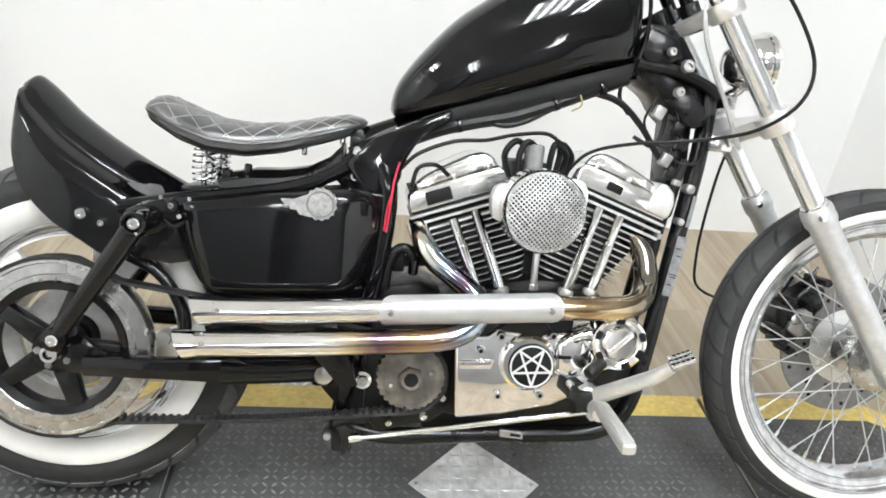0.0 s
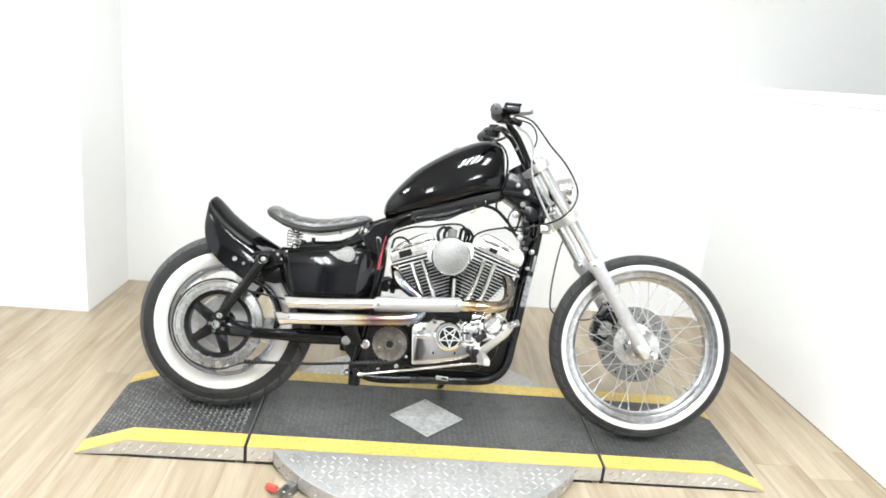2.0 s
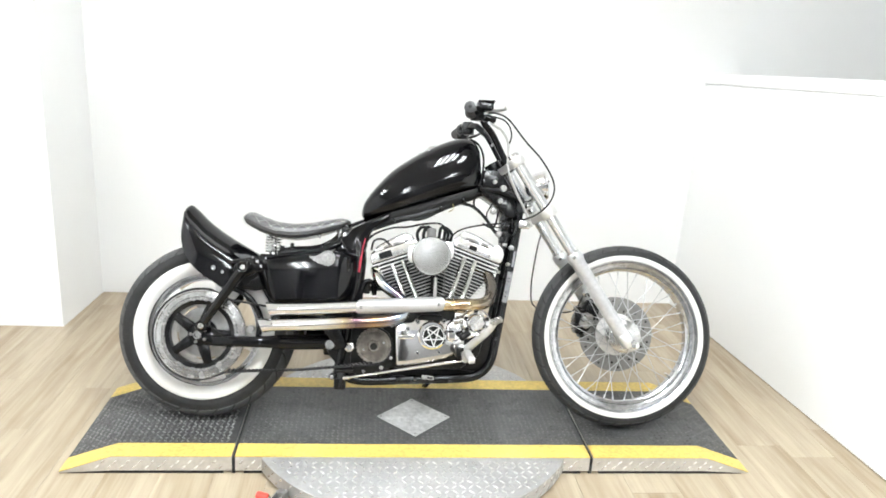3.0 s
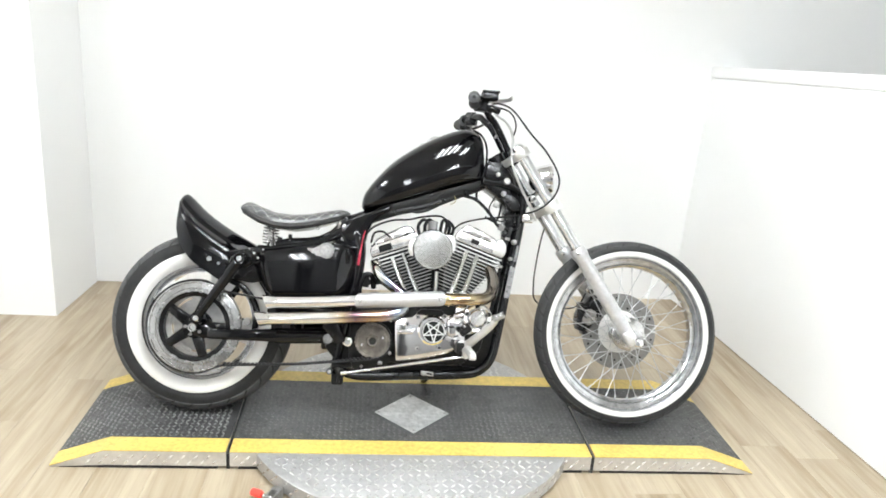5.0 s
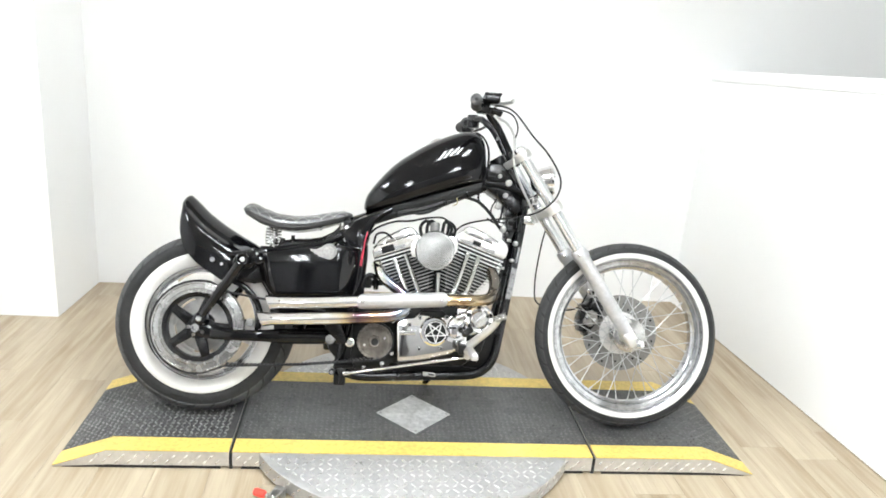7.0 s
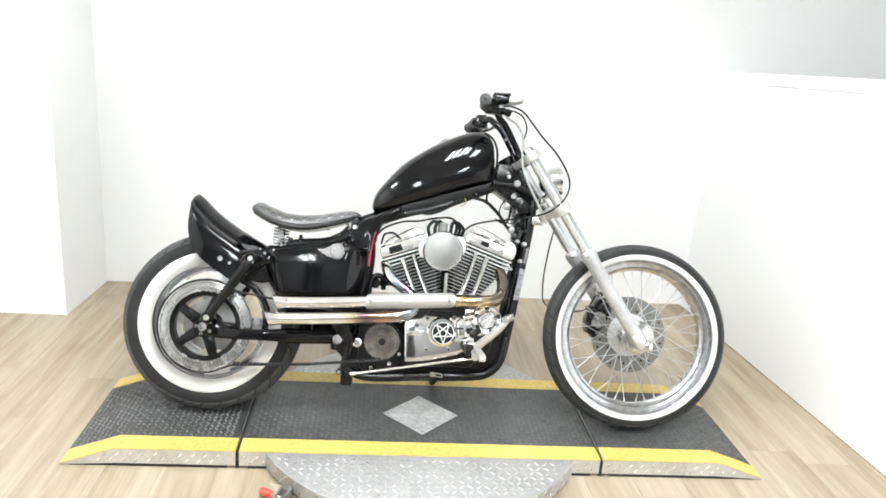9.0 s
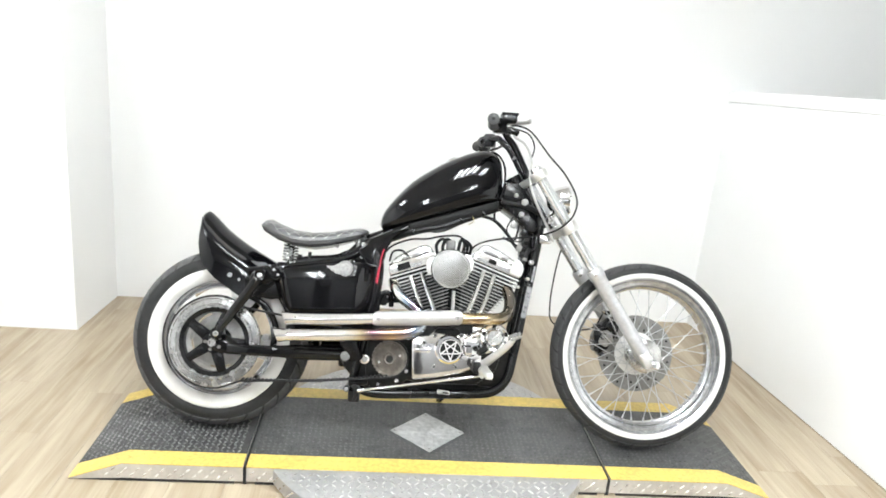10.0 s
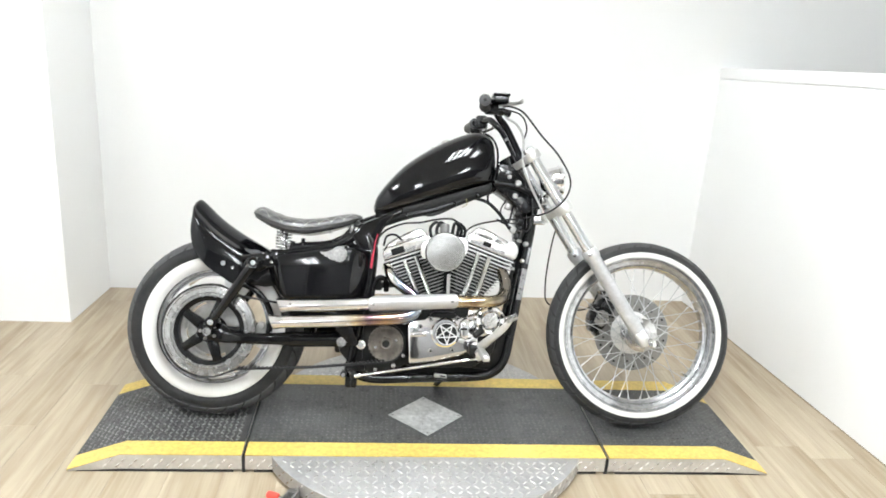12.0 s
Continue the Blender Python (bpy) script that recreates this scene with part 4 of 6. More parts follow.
# ---- rear fender: a flipped blade with deep skirts ----
FEND = [  # up the blade: crown along, crown up, skirt along, skirt up, half width
    (0.195, 0.588, 0.168, 0.545, 0.104), (0.150, 0.612, 0.112, 0.482, 0.110), (0.105, 0.636, 0.072, 0.474, 0.113), (0.062, 0.661, 0.030, 0.498, 0.114),
    (0.022, 0.687, -0.015, 0.526, 0.114), (-0.014, 0.714, -0.050, 0.558, 0.112), (-0.045, 0.743, -0.076, 0.594, 0.106), (-0.068, 0.763, -0.090, 0.634, 0.096),
    (-0.084, 0.772, -0.097, 0.675, 0.080), (-0.097, 0.766, -0.100, 0.712, 0.055)]
SECTION = [(0.0, 0.0), (0.14, 0.0025), (0.28, 0.0085), (0.42, 0.0165), (0.52, 0.0230), (0.58, 0.0275), (0.615, 0.0315), (0.638, 0.0380), (0.66, 0.0410), (0.70, 0.0432), (0.80, 0.0470), (0.88, 0.0510), (0.935, 0.0560),
           (0.968, 0.0630), (0.988, 0.0730), (1.0, 0.0860)]


def fender_ring(row, inset=0.0):
    cu, cw, su, sw, hw = row
    hw -= inset
    L = math.hypot(su - cu, sw - cw)
    k = min(1.0, L / 0.13)
    half_line = [(f * hw, d * k / L) for f, d in SECTION] + [(hw * 1.005, 0.086 * k / L + (1 - 0.086 * k / L) * q) for q in (0.35, 0.7, 1.0)]
    full_line = [(-y, d) for y, d in half_line[::-1]] + half_line[1:]
    return [(cu + (su - cu) * d, y, cw + (sw - cw) * d - inset) for y, d in full_line]


rows = curve_points([Vector(r[:3]) for r in FEND], 4)
rows2 = curve_points([Vector((r[3], r[4], 0)) for r in FEND], 4)
full = [(p.x, p.y, p.z, q.x, q.y) for p, q in zip(rows, rows2)]
outer = [fender_ring(r) for r in full]
inner = [fender_ring(r, 0.0035) for r in full]
fender = part("rear_fender", loft([o + i[::-1] for o, i in zip(outer, inner)]), M_BLACK, bike, "gloss black bobbed rear fender")
for u, w, r in ((0.033, 0.544, 0.011), (0.066, 0.530, 0.007)):
    bolt((u, -0.113, w), r, M_CHROME, fender, h=0.012)

# ---- seat ----
SEAT = [  # along, top, bottom, half width
    (0.118, 0.738, 0.728, 0.060), (0.130, 0.752, 0.716, 0.090), (0.150, 0.755, 0.705, 0.108), (0.190, 0.738, 0.684, 0.122), (0.240, 0.722, 0.668, 0.126), (0.300, 0.718, 0.664, 0.116),
    (0.360, 0.724, 0.674, 0.092), (0.420, 0.738, 0.692, 0.066), (0.470, 0.747, 0.710, 0.048), (0.495, 0.744, 0.724, 0.034), (0.505, 0.738, 0.732, 0.018)]


def seat_row(u):
    return lerp_table(SEAT, u)


def seat_surface(u, f):
    top, bot, hw = seat_row(u)
    a = f * math.pi / 2
    return Vector((u, hw * math.sin(a), bot + 0.35 * (top - bot) + 0.65 * (top - bot) * abs(math.cos(a)) ** 0.75))


us = [0.118 + (0.505 - 0.118) * k / 44 for k in range(45)]
rings = []
for u in us:
    top, bot, hw = seat_row(u)
    ring = [seat_surface(u, -1 + 2 * k / 20) for k in range(21)]
    ring += [Vector((u, hw * 0.985, bot + 0.12 * (top - bot))), Vector((u, hw * 0.9, bot)), Vector((u, -hw * 0.9, bot)), Vector((u, -hw * 0.985, bot + 0.12 * (top - bot)))]
    rings.append(ring)
seat = part("seat", loft(rings), M_LEATHER, bike, "black leather solo seat with grey diamond stitching")
for d in (1, -1):
    for k in range(-4, 12):
        pts = []
        for s in range(25):
            f = -0.92 + 1.84 * s / 24
            u = 0.13 + k * 0.043 + 0.075 * (d * f + 1)
            if 0.128 < u < 0.490:
                p = seat_surface(u, f)
                pts.append(p + Vector((0, 0.001 * f, 0.0006)))
        if len(pts) > 3:
            part("stitch", tube(pts, 0.0009, 5), M_STITCH, seat)
part("piping", tube([(u, -(seat_row(u)[2] + 0.001), seat_row(u)[1] + 0.33 * (seat_row(u)[0] - seat_row(u)[1])) for u in us[1:-1]], 0.0028, 6), M_LEATHER, seat)
part("seat_pan", loft([[(u, -seat_row(u)[2] * 0.9, seat_row(u)[1] - 0.004), (u, seat_row(u)[2] * 0.9, seat_row(u)[1] - 0.004), (u, seat_row(u)[2] * 0.9, seat_row(u)[1] + 0.002), (u, -seat_row(u)[2] * 0.9, seat_row(u)[1] + 0.002)] for u in us[1:-1]]), M_SATIN, seat)
for u, v in ((0.395, -0.05), (0.462, -0.035)):
    part("pan_stud", rod((u, v, seat_row(u)[1] - 0.016), (u, v, seat_row(u)[1]), 0.005, 10, 0.002), M_WORN, seat)
part("seat_hinge", join(box((0.475, -0.035, 0.685), (0.500, 0.035, 0.722), 0.004), rod((0.488, -0.055, 0.700), (0.488, 0.055, 0.700), 0.010, 16, 0.003)), M_SATIN, bike)
for v in (-0.062, 0.062):
    coil = [(0.222 + (0.017 + 0.003 * math.sin(math.pi * k / 96)) * math.cos(2 * math.pi * k / 16), v + 0.020 * math.sin(2 * math.pi * k / 16), 0.606 + 0.064 * k / 96) for k in range(97)]
    part("seat_spring", tube(coil, 0.0025, 8), M_CHROME, bike, "chrome coil seat spring")
    part("spring_bolt", rod((0.222, v, 0.59), (0.222, v, 0.675), 0.005, 10, 0.001), M_WORN, bike)
part("spring_perch", join(box((0.19, -0.095, 0.588), (0.262, 0.095, 0.602), 0.004), rod((0.250, -0.07, 0.610), (0.285, -0.07, 0.620), 0.008, 10, 0.002)), M_SATIN, bike)
for u, w, r in ((0.262, 0.622, 0.009), (0.276, 0.612, 0.007), (0.298, 0.634, 0.007)):
    part("spring_stop", rod((u, -0.066, w - 0.012), (u + 0.002, -0.066, w + 0.012), r, 12, 0.003), M_SATIN, bike)
part("under_seat_tray", loft([[(u, -0.088, w - 0.03), (u, 0.088, w - 0.03), (u, 0.085, w), (u, 0.05, w + 0.012), (u, -0.05, w + 0.012), (u, -0.085, w)] for u, w in
                              ((0.255, 0.612), (0.30, 0.622), (0.36, 0.626), (0.40, 0.634), (0.44, 0.655), (0.465, 0.682))]), M_SATIN, bike, "black curved tray under the seat")

# ---- fuel tank ----
TANK = [  # along, top, bottom, half width
    (0.546, 0.778, 0.762, 0.030), (0.552, 0.803, 0.752, 0.060), (0.566, 0.830, 0.750, 0.078), (0.60, 0.876, 0.757, 0.096), (0.65, 0.931, 0.770, 0.110), (0.70, 0.970, 0.786, 0.119),
    (0.76, 1.009, 0.806, 0.125), (0.82, 1.040, 0.829, 0.127), (0.87, 1.061, 0.848, 0.125), (0.91, 1.071, 0.860, 0.121), (0.94, 1.069, 0.868, 0.115), (0.963, 1.057, 0.874, 0.105), (0.978, 1.036, 0.882, 0.090), (0.986, 1.005, 0.895, 0.066)]
rings = []
tu = curve_points([Vector(r[:3]) for r in TANK], 5)
th_ = curve_points([Vector((r[3], 0, 0)) for r in TANK], 5)
for p, q in zip(tu, th_):
    u, top, bot, hw = p.x, p.y, p.z, q.x
    mid, hh = (top + bot) / 2 - 0.015 * min(1, (top - bot) / 0.2), (top - bot) / 2
    ring = []
    for k in range(72):
        a = 2 * math.pi * k / 72
        c, s = math.cos(a), math.sin(a)
        flare = 1.0 if s > 0 else 1.0 + 0.085 * math.exp(-((-s - 0.80) / 0.15) ** 2)
        y = hw * flare * math.copysign(abs(c) ** (0.72 if s > 0 else 0.46), c)
        z = (mid + (top - mid) * abs(s) ** 0.85) if s > 0 else (mid - (mid - bot) * abs(s) ** 0.55)
        ring.append((u, y, z))
    rings.append(ring)
tank = part("fuel_tank", loft(rings), M_BLACK, bike, "gloss black peanut fuel tank")
part("tank_seam", tube([(0.975, -0.103, 0.885), (0.986, -0.100, 0.92), (0.990, -0.092, 0.98), (0.984, -0.078, 1.02), (0.968, -0.06, 1.05), (0.95, -0.03, 1.068), (0.945, 0.0, 1.072)], 0.004, 8, 5), M_BLACK, tank)
part("filler_cap", lathe([(0, 0.016), (0.022, 0.014), (0.027, 0.008), (0.028, 0.0), (0.0, 0.0)], (0.80, 0.005, 1.024), (-0.45, 0, 0.9), 28), M_CHROME, tank, "chrome filler cap")
for u in (0.76, 0.78):
    part("cap_screw", rod((u, 0.03, 1.006), (u - 0.004, 0.03, 1.018), 0.006, 10, 0.002), M_CHROME, tank)

# ---- oil tank and side cover ----
def side_cover():
    """A bulged panel: rounded at its rims, its lower edge tucked under."""
    rings = []
    n = 34
    for k in range(n + 1):
        f = k / n
        top = lerp_table([(0.0, 0.566), (0.06, 0.584), (0.48, 0.608), (0.85, 0.622), (0.94, 0.618), (1.0, 0.600)], f)[0]
        low = lerp_table([(0.0, 0.470), (0.05, 0.436), (0.12, 0.424), (0.85, 0.436), (0.95, 0.448), (1.0, 0.480)], f)[0]
        out = 0.163 - 0.045 * max(0.0, 1 - f / 0.14) ** 2 - 0.045 * max(0.0, 1 - (1 - f) / 0.22) ** 2 + 0.004 * math.sin(math.pi * f)
        line = [(-0.10, low), (0.030 - out, low)]
        line += [(-out + 0.030 * (1 - math.sin(a)), low + 0.022 * (1 - math.cos(a))) for a in [radians(d) for d in (8, 20, 35, 50, 65, 78, 90)]]
        line += [(-out - 0.002 * math.sin(math.pi * q), low + 0.022 + (top - low - 0.044) * q) for q in (0.2, 0.4, 0.6, 0.8, 1.0)]
        line += [(-out + 0.030 * (1 - math.cos(a)), top - 0.022 + 0.022 * math.sin(a)) for a in [radians(d) for d in (12, 25, 40, 55, 72, 90)]]
        line += [(-0.05, top)]
        ring = []
        for v, w in line:
            left = 0.176 + 0.040 * max(0.0, (0.575 - w) / 0.12)
            right = 0.540 - 0.006 * max(0.0, (0.60 - w) / 0.12)
            ring.append((left + (right - left) * f, v, w))
        rings.append(ring)
    return loft(rings)


cover = part("side_cover", side_cover(), M_BLACK, bike, "gloss black oil tank side cover")
BD = (0.438, 0.594)
rim = [(BD[0] + (0.0285 if k % 2 else 0.0255) * math.cos(radians(-118 + 262 * k / 22)), BD[1] + (0.0285 if k % 2 else 0.0255) * math.sin(radians(-118 + 262 * k / 22))) for k in range(23)]
badge = part("badge", prism(rim + [(0.408, 0.606), (0.395, 0.600), (0.372, 0.599), (0.378, 0.591), (0.386, 0.590), (0.388, 0.583), (0.399, 0.582), (0.404, 0.575), (0.414, 0.573)], -0.171, -0.160), M_BADGE, bike, "chrome winged badge on the side cover")
part("badge_shield", prism([(BD[0] + x, BD[1] + z) for x, z in ((-0.017, 0.014), (0.0, 0.019), (0.017, 0.014), (0.016, -0.003), (0.008, -0.015), (0.0, -0.019), (-0.008, -0.015), (-0.016, -0.003))], -0.1735, -0.170), M_BADGE, badge, "raised shield on the badge")
part("badge_ring", lathe([(0.0205, -0.171), (0.022, -0.174), (0.0235, -0.171)], (BD[0], 0, BD[1]), (0, 1, 0), 32), M_DULL, badge)

part("battery_box", join(box((0.235, -0.10, 0.335), (0.525, 0.10, 0.46), 0.012), box((0.43, -0.085, 0.24), (0.53, 0.10, 0.36), 0.01)), M_BLACK, bike, "black battery box behind the exhaust")
part("inner_fender", tube([(0.30, 0, 0.30), (0.322, 0, 0.38), (0.29, 0, 0.48), (0.23, 0, 0.55)], 0.05, 12, 6), M_SATIN, bike)

# ---- engine ----
engine = part("crankcase", join(prism([(0.62, 0.40), (0.65, 0.215), (0.72, 0.20), (0.93, 0.205), (1.00, 0.26), (1.02, 0.34), (1.0, 0.42), (0.93, 0.475), (0.82, 0.478), (0.70, 0.452)], -0.105, 0.115, 0.012),
                                prism([(0.50, 0.42), (0.52, 0.24), (0.64, 0.20), (0.68, 0.42), (0.62, 0.45)], -0.06, 0.12, 0.012)), M_DIRTY, bike, "black engine crankcase")
cam_cover = part("cam_cover", prism([(0.686, 0.377), (0.697, 0.219), (0.787, 0.231), (0.872, 0.251), (0.920, 0.275), (0.940, 0.300), (0.936, 0.372), (0.885, 0.392), (0.85, 0.385), (0.76, 0.392), (0.745, 0.378)], -0.152, -0.104, 0.007, 3), M_CHROME, bike, "polished chrome cam cover")
part("cover_step", prism([(0.695, 0.330), (0.697, 0.315), (0.755, 0.318), (0.76, 0.335)], -0.158, -0.150, 0.003), M_CHROME, cam_cover)
part("cover_boss", lathe([(0, -0.166), (0.046, -0.166), (0.051, -0.162), (0.054, -0.145), (0, -0.145)], (0.821, 0, 0.334), (0, 1, 0), 48), M_CHROME, cam_cover)
part("cover_boss", prism([(0.868, 0.372), (0.872, 0.318), (0.900, 0.308), (0.925, 0.325), (0.940, 0.372), (0.915, 0.395), (0.885, 0.390)], -0.166, -0.140, 0.012, 3), M_CHROME, cam_cover)
part("cover_slot", prism([(0.872, 0.352), (0.874, 0.346), (0.898, 0.347), (0.896, 0.353)], -0.1668, -0.160), M_DARK, cam_cover)
part("cover_gap", prism([(0.765, 0.392), (0.775, 0.378), (0.80, 0.381), (0.845, 0.378), (0.862, 0.395), (0.85, 0.405), (0.78, 0.405)], -0.150, -0.10, 0.004), M_DIRTY, cam_cover, "dark gap above the emblem")
for u, w, r in ((0.768, 0.380, 0.0085), (0.771, 0.269, 0.0072), (0.848, 0.274, 0.0072), (0.909, 0.292, 0.0072), (0.733, 0.352, 0.008), (0.862, 0.386, 0.0085), (0.915, 0.382, 0.008)):
    part("cover_bolt", lathe([(r * 0.5, -0.158), (r * 0.5, -0.163), (r * 0.85, -0.163), (r, -0.161), (r, -0.150)], (u, 0, w), (0, 1, 0), 14), M_WORN, cam_cover)
    part("bolt_socket", lathe([(0, -0.1575), (r * 0.55, -0.1575)], (u, 0, w), (0, 1, 0), 10), M_DARK, cam_cover)
PC = (0.825, 0.331)
emblem = part("point_cover", lathe([(0, -0.172), (0.038, -0.172), (0.0405, -0.1705), (0.0415, -0.165), (0, -0.165)], (PC[0], 0, PC[1]), (0, 1, 0), 48), M_DARK, bike, "round black cover with a white five-pointed star")
part("white_ring", lathe([(0.0362, -0.1728), (0.0392, -0.1728), (0.0392, -0.1715), (0.0362, -0.1715)], (PC[0], 0, PC[1]), (0, 1, 0), 48, True), M_WHITEINK, emblem)
star = [(PC[0] + 0.0362 * math.cos(radians(-90 + 4 + 144 * k)), PC[1] + 0.0362 * math.sin(radians(-90 + 4 + 144 * k))) for k in range(5)]
for k in range(5):
    a, b = Vector((star[k][0], 0, star[k][1])), Vector((star[(k + 1) % 5][0], 0, star[(k + 1) % 5][1]))
    d = (b - a).normalized()
    s = Vector((-d.z, 0, d.x)) * 0.0018
    part("star_stroke", prism([((a + s).x, (a + s).z), ((b + s).x, (b + s).z), ((b - s).x, (b - s).z), ((a - s).x, (a - s).z)], -0.1732 - 0.0001 * k, -0.1718), M_WHITEINK, emblem)


def cylinder(name, base, tilt, label, crown):
    """A finned cylinder with its head, rocker box and push rods, on an axis that leans in the motorcycle's plane."""
    ax = Vector((math.sin(tilt), 0, math.cos(tilt)))
    sd = Vector((math.cos(tilt), 0, -math.sin(tilt)))
    B = Vector((base[0], 0, base[1]))
    at = lambda s, v, h: B + sd * s + Vector((0, v, 0)) + ax * h
    turn = Matrix(((sd.x, 0, ax.x, B.x), (0, 1, 0, 0), (sd.z, 0, ax.z, B.z), (0, 0, 0, 1)))
    barrel = part(name, move(box((-0.046, -0.064, -0.02), (0.046, 0.064, 0.165), 0.030, 4), turn), M_FIN, bike, label)
    side = 1 if tilt < 0 else -1
    core = [(-side * 0.030, 0.0), (-side * 0.068, 0.10), (-side * 0.080, 0.150), (side * 0.084, 0.150), (side * 0.078, 0.06), (side * 0.056, 0.0)]
    part("barrel_core", move(prism(core, -0.072, 0.072, 0.008, 2), turn), M_FIN, barrel)
    for k in range(12):
        h = 0.004 + k * 0.0122
        slope = abs(math.tan(tilt))
        inward = min(0.100, (0.070 if tilt < 0 else 0.078) + slope * h + 0.002)
        outward = min(0.094, 0.040 + 0.40 * h + 0.9 * max(0.0, h - 0.10))
        hy, r = 0.088 + 0.04 * h, 0.020
        outline = []
        for q, (cx, cy) in enumerate(((1, 1), (-1, 1), (-1, -1), (1, -1))):
            hx = inward if cx == side else outward
            for j in range(5):
                a = math.pi / 2 * (q + j / 4)
                outline.append((cx * (hx - r) + r * math.cos(a), cy * (hy - r) + r * math.sin(a)))
        b = bmesh.new()
        lo = [b.verts.new((x, y, h - 0.0014)) for x, y in outline]
        hi = [b.verts.new((x, y, h + 0.0014)) for x, y in outline]
        b.faces.new(lo[::-1])
        b.faces.new(hi)
        for i in range(len(lo)):
            j = (i + 1) % len(lo)
            f = b.faces.new((lo[i], lo[j], hi[j], hi[i]))
            f.material_index = 1
        part("cooling_fin", move(b, turn), [M_FIN, M_FINEDGE], barrel)
    for k in range(3):
        h = 0.150 + k * 0.0138
        b = box((-0.096, -0.097, h - 0.0036), (0.096, 0.097, h + 0.0036), 0.0012, 1)
        for f in b.faces:
            f.material_index = 1 if abs(f.normal.z) < 0.5 else 0
        part("head_fin", move(b, turn), [M_FIN, M_FINEDGE], barrel)
    part("head_core", move(box((-0.070, -0.080, 0.146), (0.070, 0.080, 0.198), 0.006), turn), M_DIRTY, barrel)
    flip = 1 if tilt < 0 else -1
    low_box = [(-0.093, 0.184), (0.090, 0.184), (0.093, 0.192), (0.093, 0.214), (0.084, 0.224), (-0.074, 0.224), (-0.088, 0.216), (-0.093, 0.204)]
    top_box = [(-0.086, 0.214), (-0.074, 0.232), (-0.050, 0.189 + crown * 0.80), (-0.012, 0.189 + crown * 0.90), (0.040, 0.189 + crown), (0.066, 0.189 + crown * 0.96), (0.082, 0.189 + crown * 0.76), (0.087, 0.214)]
    part("rocker_base", move(prism([(flip * x, z) for x, z in low_box], -0.093, 0.093, 0.007, 3), turn), M_ROCKER, barrel, "chrome lower rocker box")
    part("rocker_cover", move(prism([(flip * x, z) for x, z in top_box], -0.082, 0.082, 0.013, 4), turn), M_ROCKER, barrel, "domed chrome rocker cover")
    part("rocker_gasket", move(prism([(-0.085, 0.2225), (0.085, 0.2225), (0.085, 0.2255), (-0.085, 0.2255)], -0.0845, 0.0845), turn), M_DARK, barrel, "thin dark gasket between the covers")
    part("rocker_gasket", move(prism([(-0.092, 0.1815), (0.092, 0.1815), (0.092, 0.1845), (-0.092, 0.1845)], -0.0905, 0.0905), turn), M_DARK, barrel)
    part("cover_rib", move(prism([(flip * x, z) for x, z in ((-0.040, 0.226), (-0.030, 0.246), (0.052, 0.250), (0.062, 0.226))], -0.0875, -0.070, 0.005, 2), turn), M_ROCKER, barrel, "raised panel on the rocker cover")
    for s in (-0.066, 0.0, 0.066):
        part("rocker_bolt", move(rod((s, -0.0875, 0.222), (s, -0.0875, 0.234), 0.0055, 12, 0.002), turn), M_CHROME, barrel)
    # Thin dark patch paints a reflection onto the rocker box face.
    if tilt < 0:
        part("rocker_recess", move(box((-0.060, -0.0955, 0.191), (-0.012, -0.0925, 0.215), 0.002), turn), M_DARK, barrel, "dark reflection painted on the rocker box")
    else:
        part("rocker_recess", move(box((-0.034, -0.0955, 0.196), (-0.004, -0.0925, 0.212), 0.002), turn), M_DARK, barrel, "dark reflection painted on the rocker box")
        part("rocker_end", move(prism([(0.054, 0.188), (0.092, 0.188), (0.099, 0.198), (0.098, 0.222), (0.088, 0.240), (0.070, 0.250), (0.056, 0.246), (0.050, 0.215)], -0.097, 0.06, 0.010, 3), turn), M_BRUSH, barrel, "matte end of the rocker box")
    return barrel, at


rear_cyl, _ = cylinder("rear_cylinder", (0.745, 0.438), radians(-20.0), "black finned rear cylinder with bright fin edges", 0.070)
front_cyl, _ = cylinder("front_cylinder", (0.915, 0.455), radians(19.2), "black finned front cylinder with bright fin edges", 0.068)
for (u0, w0), (u1, w1) in (((0.720, 0.456), (0.668, 0.580)), ((0.762, 0.459), (0.706, 0.598)), ((0.881, 0.464), (0.931, 0.618)), ((0.926, 0.467), (0.970, 0.606))):
    a, b = Vector((u0, -0.138, w0)), Vector((u1, -0.120, w1))
    d = b - a
    part("push_rod_tube", join(tube([a, a + d * 0.62], 0.0102, 16), tube([a + d * 0.60, b], 0.0092, 16), rod(a + d * 0.60, a + d * 0.63, 0.0108, 16, 0.001)), M_TUBE, bike, "chrome push rod tube")
    part("tappet_block", rod(a - d * 0.06, a + d * 0.03, 0.0145, 14, 0.003), M_DULL, bike)
part("intake_block", prism([(0.790, 0.435), (0.785, 0.60), (0.80, 0.66), (0.85, 0.66), (0.868, 0.60), (0.862, 0.445)], -0.045, 0.09, 0.01), M_DIRTY, bike, "dark block between the cylinders")
part("oil_line", join(tube([(0.829, -0.100, 0.445), (0.829, -0.103, 0.54)], 0.0065, 14), rod((0.829, -0.10, 0.455), (0.829, -0.10, 0.468), 0.010, 8, 0.002)), M_BRUSH, bike, "bright vertical oil line")
part("tappet_guide", prism([(0.69, 0.445), (0.69, 0.452), (0.78, 0.454), (0.93, 0.460), (0.94, 0.450), (0.80, 0.44)], -0.15, -0.10, 0.006), M_DIRTY, bike)

